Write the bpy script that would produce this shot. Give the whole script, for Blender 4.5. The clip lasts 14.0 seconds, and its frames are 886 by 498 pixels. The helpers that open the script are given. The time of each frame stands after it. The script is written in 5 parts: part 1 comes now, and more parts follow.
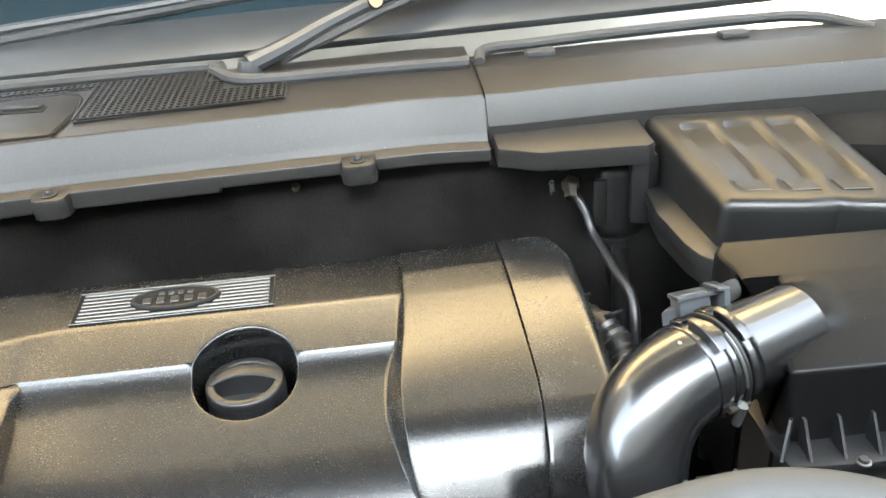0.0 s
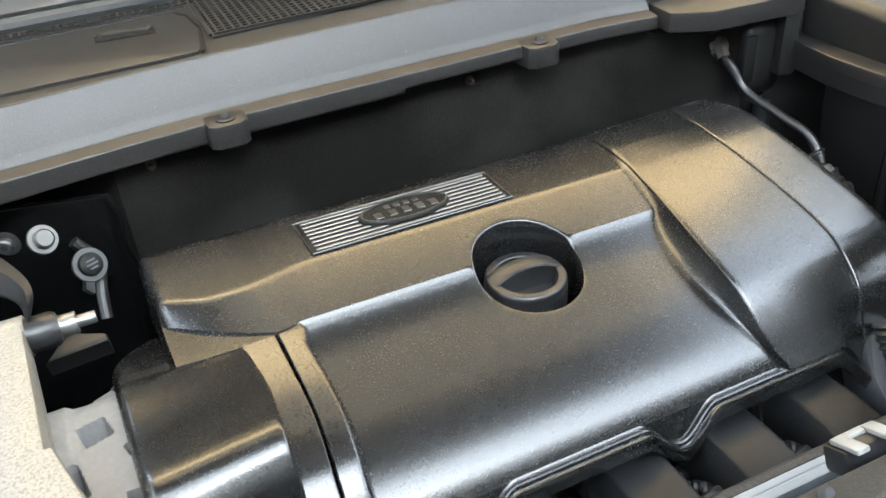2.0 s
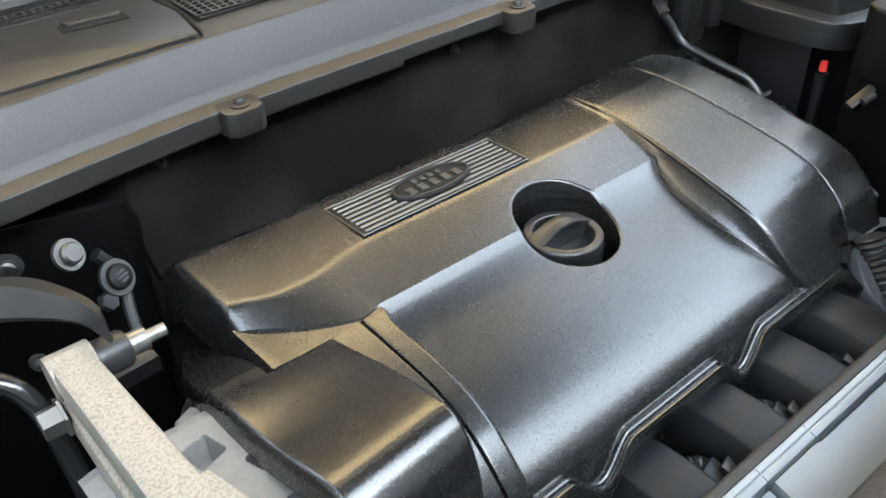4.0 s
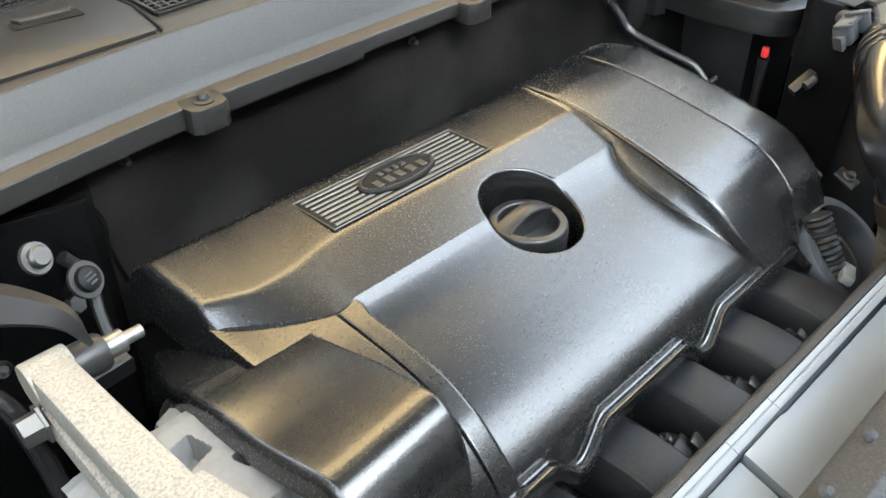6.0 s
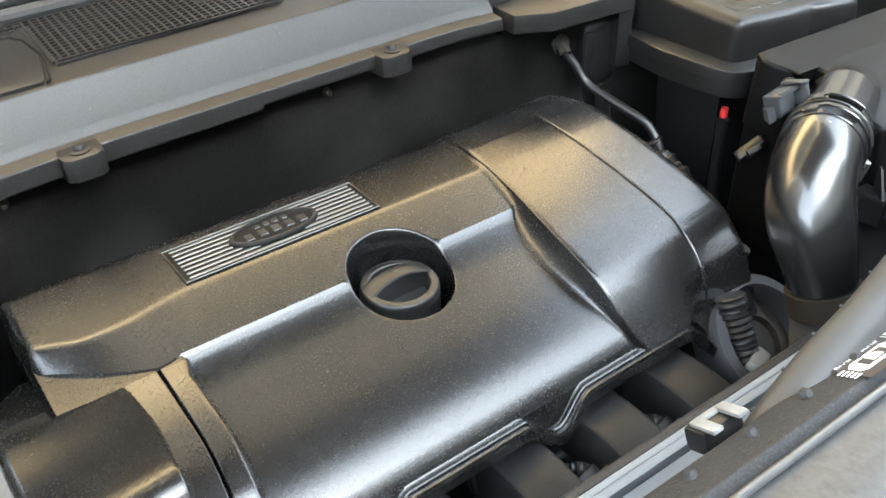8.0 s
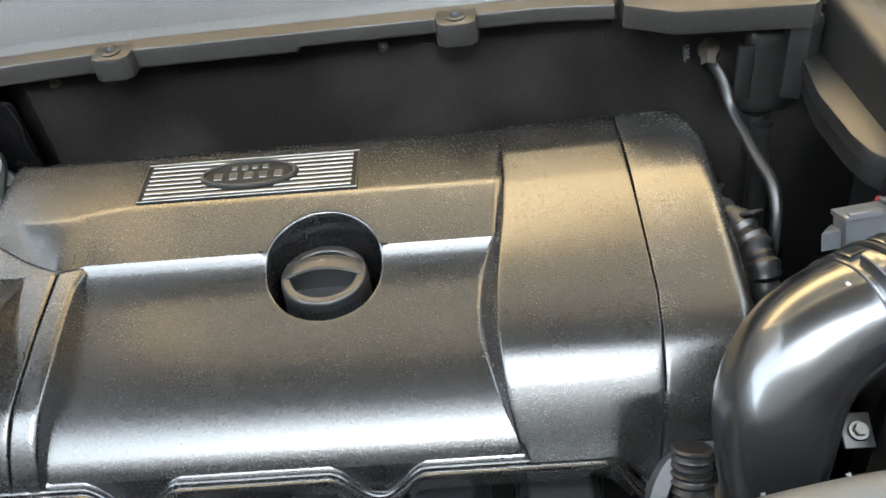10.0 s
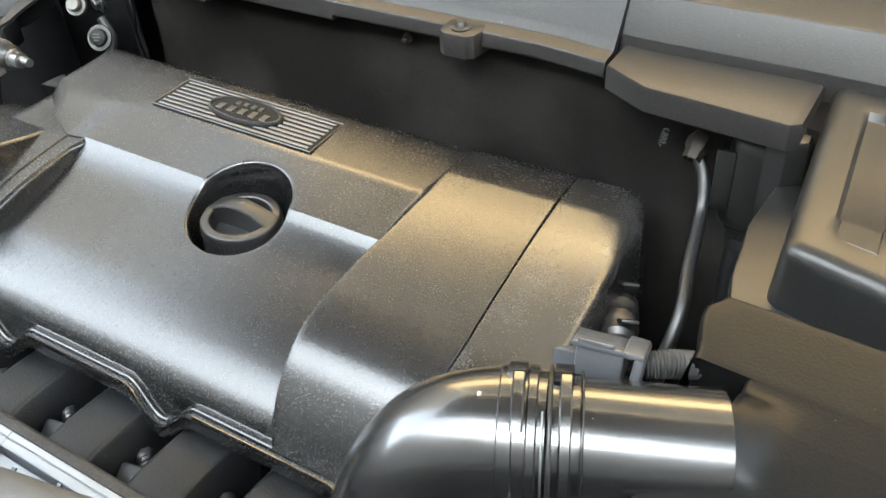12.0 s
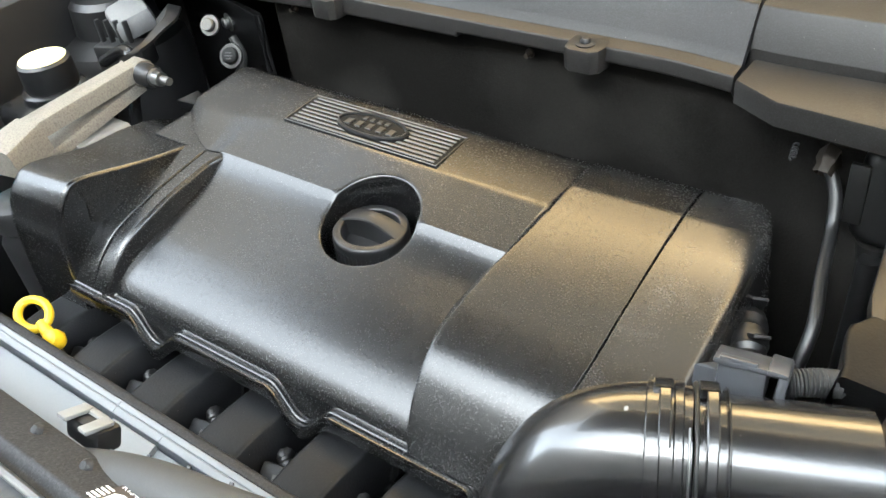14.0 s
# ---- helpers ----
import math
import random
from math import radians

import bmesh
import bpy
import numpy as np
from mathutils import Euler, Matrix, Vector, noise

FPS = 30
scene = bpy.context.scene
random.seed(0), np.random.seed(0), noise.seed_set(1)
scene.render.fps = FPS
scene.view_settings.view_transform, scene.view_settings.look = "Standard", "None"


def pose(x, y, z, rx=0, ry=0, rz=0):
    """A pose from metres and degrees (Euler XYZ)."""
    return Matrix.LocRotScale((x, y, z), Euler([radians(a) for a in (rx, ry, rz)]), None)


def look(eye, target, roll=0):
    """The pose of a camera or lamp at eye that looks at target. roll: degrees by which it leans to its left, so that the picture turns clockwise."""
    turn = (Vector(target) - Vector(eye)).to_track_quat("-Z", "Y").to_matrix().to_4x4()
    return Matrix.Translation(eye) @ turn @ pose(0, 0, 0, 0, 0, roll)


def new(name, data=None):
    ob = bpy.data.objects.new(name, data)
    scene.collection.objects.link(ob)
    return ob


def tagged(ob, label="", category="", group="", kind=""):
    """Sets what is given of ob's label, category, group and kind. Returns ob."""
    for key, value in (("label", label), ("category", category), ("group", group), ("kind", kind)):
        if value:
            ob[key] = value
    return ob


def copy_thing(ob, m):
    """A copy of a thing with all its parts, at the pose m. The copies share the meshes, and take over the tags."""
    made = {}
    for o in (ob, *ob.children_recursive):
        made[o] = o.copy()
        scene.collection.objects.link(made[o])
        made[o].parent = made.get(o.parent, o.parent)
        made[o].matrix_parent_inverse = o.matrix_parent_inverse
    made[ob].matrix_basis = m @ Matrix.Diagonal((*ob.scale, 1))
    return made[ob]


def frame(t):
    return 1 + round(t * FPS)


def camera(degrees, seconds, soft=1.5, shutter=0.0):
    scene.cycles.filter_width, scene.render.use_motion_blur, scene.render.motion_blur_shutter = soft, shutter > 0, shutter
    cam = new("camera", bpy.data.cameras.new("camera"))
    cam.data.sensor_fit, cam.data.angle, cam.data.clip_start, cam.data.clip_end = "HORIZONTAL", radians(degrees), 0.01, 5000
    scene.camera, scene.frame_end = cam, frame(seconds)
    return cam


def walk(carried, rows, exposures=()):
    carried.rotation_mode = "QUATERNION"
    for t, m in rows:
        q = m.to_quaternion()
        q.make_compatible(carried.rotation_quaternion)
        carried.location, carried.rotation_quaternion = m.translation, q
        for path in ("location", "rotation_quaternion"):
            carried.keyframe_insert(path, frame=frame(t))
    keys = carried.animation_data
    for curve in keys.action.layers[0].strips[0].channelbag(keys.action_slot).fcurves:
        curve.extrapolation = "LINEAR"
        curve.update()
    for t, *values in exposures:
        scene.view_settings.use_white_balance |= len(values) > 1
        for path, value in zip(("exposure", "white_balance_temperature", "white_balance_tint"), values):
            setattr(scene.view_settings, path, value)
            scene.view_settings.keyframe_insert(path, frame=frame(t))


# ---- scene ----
cam = camera(54.0, 14.0)
PATH = [
    (0, (-0.002, 0.031, 1.44), (0.086, 1.755, 0.431), -5.2),
    (0.5, (-0.043, 0.053, 1.431), (0.135, 1.759, 0.403), -4.4),
    (1, (-0.121, 0.053, 1.402), (0.097, 1.774, 0.406), -3.8),
    (1.5, (-0.234, 0.031, 1.41), (0.085, 1.687, 0.335), -6.1),
    (2, (-0.416, 0.134, 1.399), (0.205, 1.663, 0.268), -4.7),
    (2.5, (-0.474, 0.165, 1.4), (0.369, 1.557, 0.238), -3.6),
    (3, (-0.501, 0.16, 1.394), (0.347, 1.505, 0.18), -3.5),
    (3.2, (-0.527, 0.185, 1.394), (0.357, 1.512, 0.187), -3.1),
    (5.3, (-0.606, 0.259, 1.4), (0.498, 1.419, 0.202), -1.2),
    (5.5, (-0.606, 0.26, 1.404), (0.504, 1.407, 0.199), -0.9),
    (6, (-0.61, 0.255, 1.4), (0.511, 1.394, 0.198), -0.4),
    (6.5, (-0.618, 0.249, 1.404), (0.509, 1.382, 0.201), -0.1),
    (7, (-0.613, 0.244, 1.402), (0.524, 1.368, 0.2), -0.2),
    (7.5, (-0.551, 0.209, 1.412), (0.582, 1.336, 0.211), -0.7),
    (8, (-0.424, 0.14, 1.437), (0.459, 1.474, 0.237), -2.8),
    (8.2, (-0.375, 0.119, 1.438), (0.385, 1.53, 0.241), -3.3),
    (10.3, (0.063, 0.146, 1.423), (-0.24, 1.619, 0.105), -8.3),
    (10.5, (0.106, 0.137, 1.42), (-0.282, 1.596, 0.108), -7.5),
    (11, (0.201, 0.148, 1.406), (-0.377, 1.572, 0.126), -7.4),
    (11.5, (0.26, 0.195, 1.405), (-0.417, 1.586, 0.139), -4.5),
    (12, (0.313, 0.238, 1.396), (-0.575, 1.531, 0.155), -4.3),
    (12.5, (0.371, 0.266, 1.391), (-0.728, 1.407, 0.169), -5.8),
    (13, (0.383, 0.277, 1.394), (-0.76, 1.37, 0.171), -6.9),
    (13.5, (0.363, 0.259, 1.405), (-0.745, 1.384, 0.177), -6.0),
    (14, (0.295, 0.214, 1.418), (-0.759, 1.395, 0.195), -8.5),
]
walk(cam, [(t, look(eye, target, roll)) for t, eye, target, roll in PATH], [(t, stops, kelvin, 2) for t, stops, kelvin in ((0.0, 5.20, 6100), (1.0, 5.03, 6050), (2.0, 4.85, 5950), (3.0, 4.53, 5800), (5.5, 4.92, 6000), (6.5, 4.92, 6050), (8.0, 4.85, 6000), (10.5, 5.12, 6100), (12.0, 5.05, 6250), (13.5, 4.86, 6350), (14.0, 4.82, 6200))])

# ---------------------------------------------------------------- light
world = bpy.data.worlds.new("sky")
scene.world = world
world.use_nodes = True
wn = world.node_tree.nodes
wl = world.node_tree.links
wn.clear()
sky = wn.new("ShaderNodeTexSky")
sky.sky_type = "NISHITA"
sky.sun_disc = False
sky.sun_elevation = radians(40)
sky.sun_rotation = radians(176)
sky.dust_density = 1.5
sky.air_density = 0.6
bgd = wn.new("ShaderNodeBackground")
bgd.inputs["Strength"].default_value = 0.15
wout = wn.new("ShaderNodeOutputWorld")
haze = wn.new("ShaderNodeHueSaturation")
haze.inputs["Saturation"].default_value = 0.25
wl.new(sky.outputs[0], haze.inputs["Color"])
wl.new(haze.outputs[0], bgd.inputs[0])
wl.new(bgd.outputs[0], wout.inputs[0])
# the sun clears the added front wall and reaches the inside of the raised bonnet only
sun = bpy.data.lights.new("sun", "SUN")
sun.energy = 5.0
sun.angle = radians(0.53)
sun.color = (1.0, 0.87, 0.68)
sun_ob = new("sun", sun)
sun_ob.matrix_basis = look((-40.0 * math.sin(radians(176)) * math.cos(radians(40)), 40.0 * math.cos(radians(176)) * math.cos(radians(40)), 40.0 * math.sin(radians(40))), (0.0, 0.0, 0.0))


# ---------------------------------------------------------------- materials
def material(name, base, rough=0.5, metal=0.0, grain=900.0, bump=0.15, vary=0.25, blotch=14.0, coat=0.0, rough_vary=0.12, tint=None, spec=0.5, dust=0.0, cloud=None, speckle=0.0, glint=0.0):
    """Principled material with colour and roughness variation at two scales and a fine grain relief."""
    m = bpy.data.materials.new(name)
    m.use_nodes = True
    n, l = m.node_tree.nodes, m.node_tree.links
    p = n["Principled BSDF"]
    p.inputs["Metallic"].default_value = metal
    p.inputs["Coat Weight"].default_value = coat
    p.inputs["Specular IOR Level"].default_value = spec
    tc = n.new("ShaderNodeTexCoord")
    big = n.new("ShaderNodeTexNoise")
    big.inputs["Scale"].default_value = blotch
    big.inputs["Detail"].default_value = 6
    fine = n.new("ShaderNodeTexNoise")
    fine.inputs["Scale"].default_value = grain
    fine.inputs["Detail"].default_value = 2
    l.new(tc.outputs["Object"], big.inputs["Vector"])
    l.new(tc.outputs["Object"], fine.inputs["Vector"])
    ramp = n.new("ShaderNodeMix")
    ramp.data_type = "RGBA"
    b2 = tint or [min(1, c * (1 + vary)) for c in base]
    ramp.inputs["A"].default_value = (*[c * (1 - vary) for c in base], 1)
    ramp.inputs["B"].default_value = (*b2, 1)
    avg = n.new("ShaderNodeMath")
    avg.operation = "MULTIPLY_ADD"
    avg.inputs[1].default_value = 0.35
    l.new(fine.outputs["Fac"], avg.inputs[0])
    half = n.new("ShaderNodeMath")
    half.operation = "MULTIPLY"
    half.inputs[1].default_value = 0.65
    patch = big.outputs["Fac"]
    if cloud:
        cr = n.new("ShaderNodeMapRange")
        cr.inputs["From Min"].default_value, cr.inputs["From Max"].default_value = cloud
        l.new(patch, cr.inputs["Value"])
        patch = cr.outputs["Result"]
    l.new(patch, half.inputs[0])
    l.new(half.outputs[0], avg.inputs[2])
    l.new(avg.outputs[0], ramp.inputs["Factor"])
    colour = ramp.outputs["Result"]
    if glint:
        # glints of the moulded grain, painted into the base colour as pale cells
        tips = n.new("ShaderNodeTexVoronoi")
        tips.inputs["Scale"].default_value = 2.1 * grain
        l.new(tc.outputs["Object"], tips.inputs["Vector"])
        pick = n.new("ShaderNodeSeparateColor")
        l.new(tips.outputs["Color"], pick.inputs[0])
        tip = n.new("ShaderNodeMath")
        tip.operation = "POWER"
        tip.inputs[1].default_value = 2.6
        l.new(pick.outputs[1], tip.inputs[0])
        glinted = n.new("ShaderNodeMix")
        glinted.data_type = "RGBA"
        glinted.inputs["B"].default_value = (glint, glint, glint * 1.02, 1)
        l.new(tip.outputs[0], glinted.inputs["Factor"])
        l.new(colour, glinted.inputs["A"])
        colour = glinted.outputs["Result"]
    if dust:
        # sparse pale dust specks, thicker in some places than in others
        cell = n.new("ShaderNodeTexVoronoi")
        cell.inputs["Scale"].default_value = 210
        l.new(tc.outputs["Object"], cell.inputs["Vector"])
        size = n.new("ShaderNodeMath")
        size.operation = "MULTIPLY"
        size.inputs[1].default_value = 0.075
        sep = n.new("ShaderNodeSeparateColor")
        l.new(cell.outputs["Color"], sep.inputs[0])
        cube = n.new("ShaderNodeMath")
        cube.operation = "POWER"
        cube.inputs[1].default_value = 5.0
        l.new(sep.outputs[0], cube.inputs[0])
        l.new(cube.outputs[0], size.inputs[0])
        near = n.new("ShaderNodeMath")
        near.operation = "LESS_THAN"
        l.new(cell.outputs["Distance"], near.inputs[0])
        l.new(size.outputs[0], near.inputs[1])
        amount = n.new("ShaderNodeMath")
        amount.operation = "MULTIPLY"
        amount.inputs[1].default_value = dust
        l.new(near.outputs[0], amount.inputs[0])
        specks = n.new("ShaderNodeMix")
        specks.data_type = "RGBA"
        specks.inputs["B"].default_value = (0.30, 0.28, 0.25, 1)
        l.new(amount.outputs[0], specks.inputs["Factor"])
        l.new(colour, specks.inputs["A"])
        colour = specks.outputs["Result"]
    l.new(colour, p.inputs["Base Color"])
    rr = n.new("ShaderNodeMapRange")
    rr.inputs["To Min"].default_value = max(0.02, rough - rough_vary)
    rr.inputs["To Max"].default_value = min(1, rough + rough_vary)
    l.new(big.outputs["Fac"], rr.inputs["Value"])
    gloss = rr.outputs["Result"]
    if speckle:
        # the moulded grain: gloss that changes from point to point
        sp = n.new("ShaderNodeMath")
        sp.operation = "MULTIPLY_ADD"
        sp.inputs[1].default_value = speckle
        sp.inputs[2].default_value = -0.5 * speckle
        l.new(fine.outputs["Fac"], sp.inputs[0])
        add = n.new("ShaderNodeMath")
        add.operation = "ADD"
        l.new(sp.outputs[0], add.inputs[0])
        l.new(gloss, add.inputs[1])
        gloss = add.outputs[0]
    l.new(gloss, p.inputs["Roughness"])
    if bump:
        bp = n.new("ShaderNodeBump")
        bp.inputs["Strength"].default_value = bump
        bp.inputs["Distance"].default_value = 0.0004
        l.new(fine.outputs["Fac"], bp.inputs["Height"])
        l.new(bp.outputs["Normal"], p.inputs["Normal"])
    return m


COVER = material("cover_plastic", (0.002, 0.002, 0.0021), 0.26, grain=700, bump=0.12, glint=0.018, speckle=0.10, vary=0.3, blotch=22, rough_vary=0.012, spec=0.7, dust=0.5)
STAINED = material("stained_plastic", (0.002, 0.002, 0.0021), 0.26, grain=700, bump=0.12, glint=0.017, speckle=0.10, vary=0.3, blotch=26, rough_vary=0.03, spec=0.8, dust=0.5, tint=(0.030, 0.029, 0.028), cloud=(0.50, 0.72))
DUCT = material("air_duct_plastic", (0.007, 0.007, 0.0074), 0.24, grain=700, bump=0.15, vary=0.3, blotch=30, rough_vary=0.05, spec=0.9, coat=0.35, dust=0.3)
AIRBOX = material("airbox_plastic", (0.0034, 0.0034, 0.0035), 0.36, grain=600, bump=0.3, glint=0.006, vary=0.2, blotch=16, spec=0.15, rough_vary=0.04, dust=0.4)
FITTING = material("dull_fitting", (0.018, 0.014, 0.010), 0.65, grain=300, bump=0.3, vary=0.3, blotch=80, spec=0.25)
GLOSS = material("duct_plastic", (0.009, 0.009, 0.0095), 0.20, grain=700, bump=0.1, vary=0.3, blotch=30, rough_vary=0.06)
BLACK = material("black_plastic", (0.008, 0.008, 0.0085), 0.42, grain=900, bump=0.2, vary=0.3, blotch=25, dust=0.4)
COWL = material("cowl_plastic", (0.0095, 0.0084, 0.0074), 0.42, grain=700, bump=0.25, glint=0.018, vary=0.15, blotch=9, rough_vary=0.05, spec=0.32, dust=0.4)
BOXGREY = material("box_plastic", (0.007, 0.0069, 0.0067), 0.36, grain=700, bump=0.2, glint=0.012, vary=0.2, blotch=16, spec=0.40, dust=0.4)
RUNNER = material("runner_plastic", (0.0058, 0.0063, 0.0072), 0.46, grain=520, bump=0.6, spec=0.25, glint=0.010, vary=0.3, blotch=20, dust=0.4)
FELT = material("felt", (0.0042, 0.0039, 0.0036), 0.95, grain=500, bump=0.9, vary=0.4, blotch=6, rough_vary=0.04, spec=0.02, tint=(0.0240, 0.0228, 0.0210), cloud=(0.48, 0.74), dust=0.12)
RUBBER = material("rubber", (0.02, 0.02, 0.02), 0.7, grain=500, bump=0.3, vary=0.3)
GREYHOSE = material("grey_rubber", (0.042, 0.042, 0.041), 0.6, grain=420, bump=0.3, vary=0.12, blotch=30)
STEEL = material("zinc_steel", (0.15, 0.147, 0.14), 0.46, metal=1.0, grain=300, bump=0.15, vary=0.2, blotch=60)
STRAPMETAL = material("strap_metal", (0.05, 0.05, 0.049), 0.48, metal=0.9, grain=400, bump=0.1, vary=0.2, blotch=80)
BRIGHT = material("bright_zinc", (0.20, 0.20, 0.195), 0.42, metal=0.9, grain=400, bump=0.1, vary=0.15, blotch=80)
ALU = material("cast_aluminium", (0.15, 0.15, 0.148), 0.6, metal=0.1, grain=260, bump=0.8, vary=0.35, blotch=40)
CREAM = material("cast_arm", (0.118, 0.108, 0.090), 0.5, metal=0.1, grain=420, bump=0.9, vary=0.20, blotch=560, cloud=(0.34, 0.56), tint=(0.215, 0.198, 0.168))
TRIM = material("trim_plastic", (0.028, 0.029, 0.031), 0.5, grain=500, bump=0.15, vary=0.15, blotch=12)
RAILGREY = material("rail_plastic", (0.20, 0.212, 0.225), 0.34, grain=500, bump=0.15, vary=0.15, blotch=12)
SLAM = material("slam_plastic", (0.024, 0.0245, 0.0255), 0.50, grain=420, bump=0.8, vary=0.3, blotch=18, spec=0.2, dust=0.6, glint=0.045)
WASHER = material("dull_washer", (0.10, 0.098, 0.094), 0.5, metal=0.9, grain=300, bump=0.2, vary=0.25, blotch=90)
EMBLEM = material("emblem_plastic", (0.014, 0.014, 0.014), 0.35, grain=500, bump=0.05, vary=0.1)
BRASS = material("brass", (0.26, 0.19, 0.11), 0.38, metal=1.0, grain=300, bump=0.2, vary=0.3, blotch=80)
YELLOW = material("yellow_plastic", (0.75, 0.50, 0.02), 0.4, grain=400, bump=0.1, vary=0.1)
SENSOR = material("sensor_grey", (0.040, 0.042, 0.046), 0.32, grain=500, bump=0.15, vary=0.2, blotch=40, spec=0.4)
CLIPWHITE = material("clip_plastic", (0.18, 0.18, 0.175), 0.5, grain=400, bump=0.1, vary=0.1)
WHITE = material("white_print", (0.80, 0.79, 0.76), 0.5, grain=400, bump=0.05, vary=0.05)
RED = material("red_plastic", (0.55, 0.03, 0.03), 0.45, grain=400, bump=0.1, vary=0.15)
GREEN = material("green_tape", (0.05, 0.35, 0.12), 0.5, grain=400, bump=0.1, vary=0.15)
CYAN = material("blue_cap", (0.03, 0.42, 0.55), 0.4, grain=400, bump=0.1, vary=0.1)
CONNGREY = material("connector_grey", (0.026, 0.027, 0.028), 0.38, grain=500, bump=0.15, vary=0.2, blotch=40)
LABELBROWN = material("sticker", (0.035, 0.028, 0.026), 0.4, grain=300, bump=0.05, vary=0.1)
PAINT = material("beige_paint", (0.60, 0.46, 0.27), 0.3, grain=300, bump=0.02, vary=0.04, blotch=3, coat=0.6)
LINER = material("bonnet_liner", (0.015, 0.015, 0.015), 0.95, grain=300, bump=0.8, vary=0.4)
GROUND = material("concrete", (0.22, 0.21, 0.19), 0.85, grain=60, bump=0.6, vary=0.2, blotch=1.2)
DARKMETAL = material("dark_metal", (0.025, 0.025, 0.026), 0.5, metal=0.6, grain=300, bump=0.5, vary=0.4, blotch=30)

glass = bpy.data.materials.new("windscreen_glass")
glass.use_nodes = True
gp = glass.node_tree.nodes["Principled BSDF"]
gp.inputs["Base Color"].default_value = (0.012, 0.02, 0.024, 1)
gp.inputs["Roughness"].default_value = 0.08
gp.inputs["Specular IOR Level"].default_value = 0.35


# ---------------------------------------------------------------- builders
def part(name, bm, mat, parent=None, label="", smooth=35):
    """Links a bmesh as one mesh object under a thing or part."""
    me = bpy.data.meshes.new(name)
    bmesh.ops.remove_doubles(bm, verts=bm.verts, dist=0.00002)
    bmesh.ops.recalc_face_normals(bm, faces=bm.faces)
    bm.to_mesh(me)
    bm.free()
    me.materials.append(mat)
    ob = new(name, me)
    if smooth:
        for f in me.polygons:
            f.use_smooth = True
        me.set_sharp_from_angle(angle=radians(smooth))
    if parent:
        ob.parent = parent
    if label:
        ob["label"] = label
    return ob


def thing(name, label, category, at=(0, 0, 0), rot=(0, 0, 0), group="", kind=""):
    ob = new(name)
    ob.empty_display_size = 0.02
    ob.matrix_basis = pose(*at, *rot)
    return tagged(ob, label, category, group, kind)


def box(sx, sy, sz, at=(0, 0, 0), bevel=0.002, rot=(0, 0, 0), segs=2, bm=None):
    """A bevelled box centred at a place; appended to bm where one is given."""
    b = bmesh.new()
    bmesh.ops.create_cube(b, size=1, matrix=Matrix.Diagonal((sx, sy, sz, 1)))
    if bevel:
        bmesh.ops.bevel(b, geom=b.edges[:], offset=min(bevel, 0.45 * min(sx, sy, sz)), segments=segs, profile=0.5, affect="EDGES", clamp_overlap=True)
    bmesh.ops.transform(b, matrix=pose(*at, *rot), verts=b.verts)
    return merge(bm, b)


def merge(bm, b):
    if bm is None:
        return b
    me = bpy.data.meshes.new("tmp")
    b.to_mesh(me)
    b.free()
    bm.from_mesh(me)
    bpy.data.meshes.remove(me)
    return bm


def lathe(profile, segs=32, at=(0, 0, 0), rot=(0, 0, 0), bm=None):
    """A turned solid about local z from (radius, height) pairs."""
    b = bmesh.new()
    rings = []
    for r, z in profile:
        if r < 1e-6:
            rings.append([b.verts.new((0, 0, z))])
        else:
            rings.append([b.verts.new((r * math.cos(2 * math.pi * i / segs), r * math.sin(2 * math.pi * i / segs), z)) for i in range(segs)])
    for a, c in zip(rings, rings[1:]):
        for i in range(segs):
            j = (i + 1) % segs
            if len(a) == 1 and len(c) == 1:
                continue
            if len(a) == 1:
                b.faces.new((a[0], c[i], c[j]))
            elif len(c) == 1:
                b.faces.new((a[i], a[j], c[0]))
            else:
                b.faces.new((a[i], a[j], c[j], c[i]))
    bmesh.ops.transform(b, matrix=pose(*at, *rot), verts=b.verts)
    return merge(bm, b)


def spline(pts, per=8):
    """Catmull-Rom points through pts."""
    P = [Vector(p) for p in pts]
    P = [2 * P[0] - P[1]] + P + [2 * P[-1] - P[-2]]
    out = []
    for i in range(1, len(P) - 2):
        a, b, c, d = P[i - 1:i + 3]
        for k in range(per):
            t = k / per
            out.append(0.5 * (2 * b + (c - a) * t + (2 * a - 5 * b + 4 * c - d) * t * t + (3 * b - a - 3 * c + d) * t ** 3))
    out.append(P[-2])
    return out


def tube(pts, radius, segs=16, caps=True, bm=None):
    """A tube along points; radius may be a function of the fraction along it."""
    b = bmesh.new()
    pts = [Vector(p) for p in pts]
    n = len(pts)
    up = Vector((0, 0, 1))
    rings = []
    last = None
    for i, p in enumerate(pts):
        d = (pts[min(i + 1, n - 1)] - pts[max(i - 1, 0)]).normalized()
        if last is None:
            a = d.cross(up if abs(d.z) < 0.9 else Vector((1, 0, 0))).normalized()
        else:
            a = (last - d * last.dot(d)).normalized()
        last = a
        c = d.cross(a)
        r = radius(i / (n - 1)) if callable(radius) else radius
        rings.append([b.verts.new(p + r * (a * math.cos(2 * math.pi * k / segs) + c * math.sin(2 * math.pi * k / segs))) for k in range(segs)])
    for a, c in zip(rings, rings[1:]):
        for k in range(segs):
            j = (k + 1) % segs
            b.faces.new((a[k], a[j], c[j], c[k]))
    if caps:
        b.faces.new(rings[0])
        b.faces.new(rings[-1][::-1])
    return merge(bm, b)


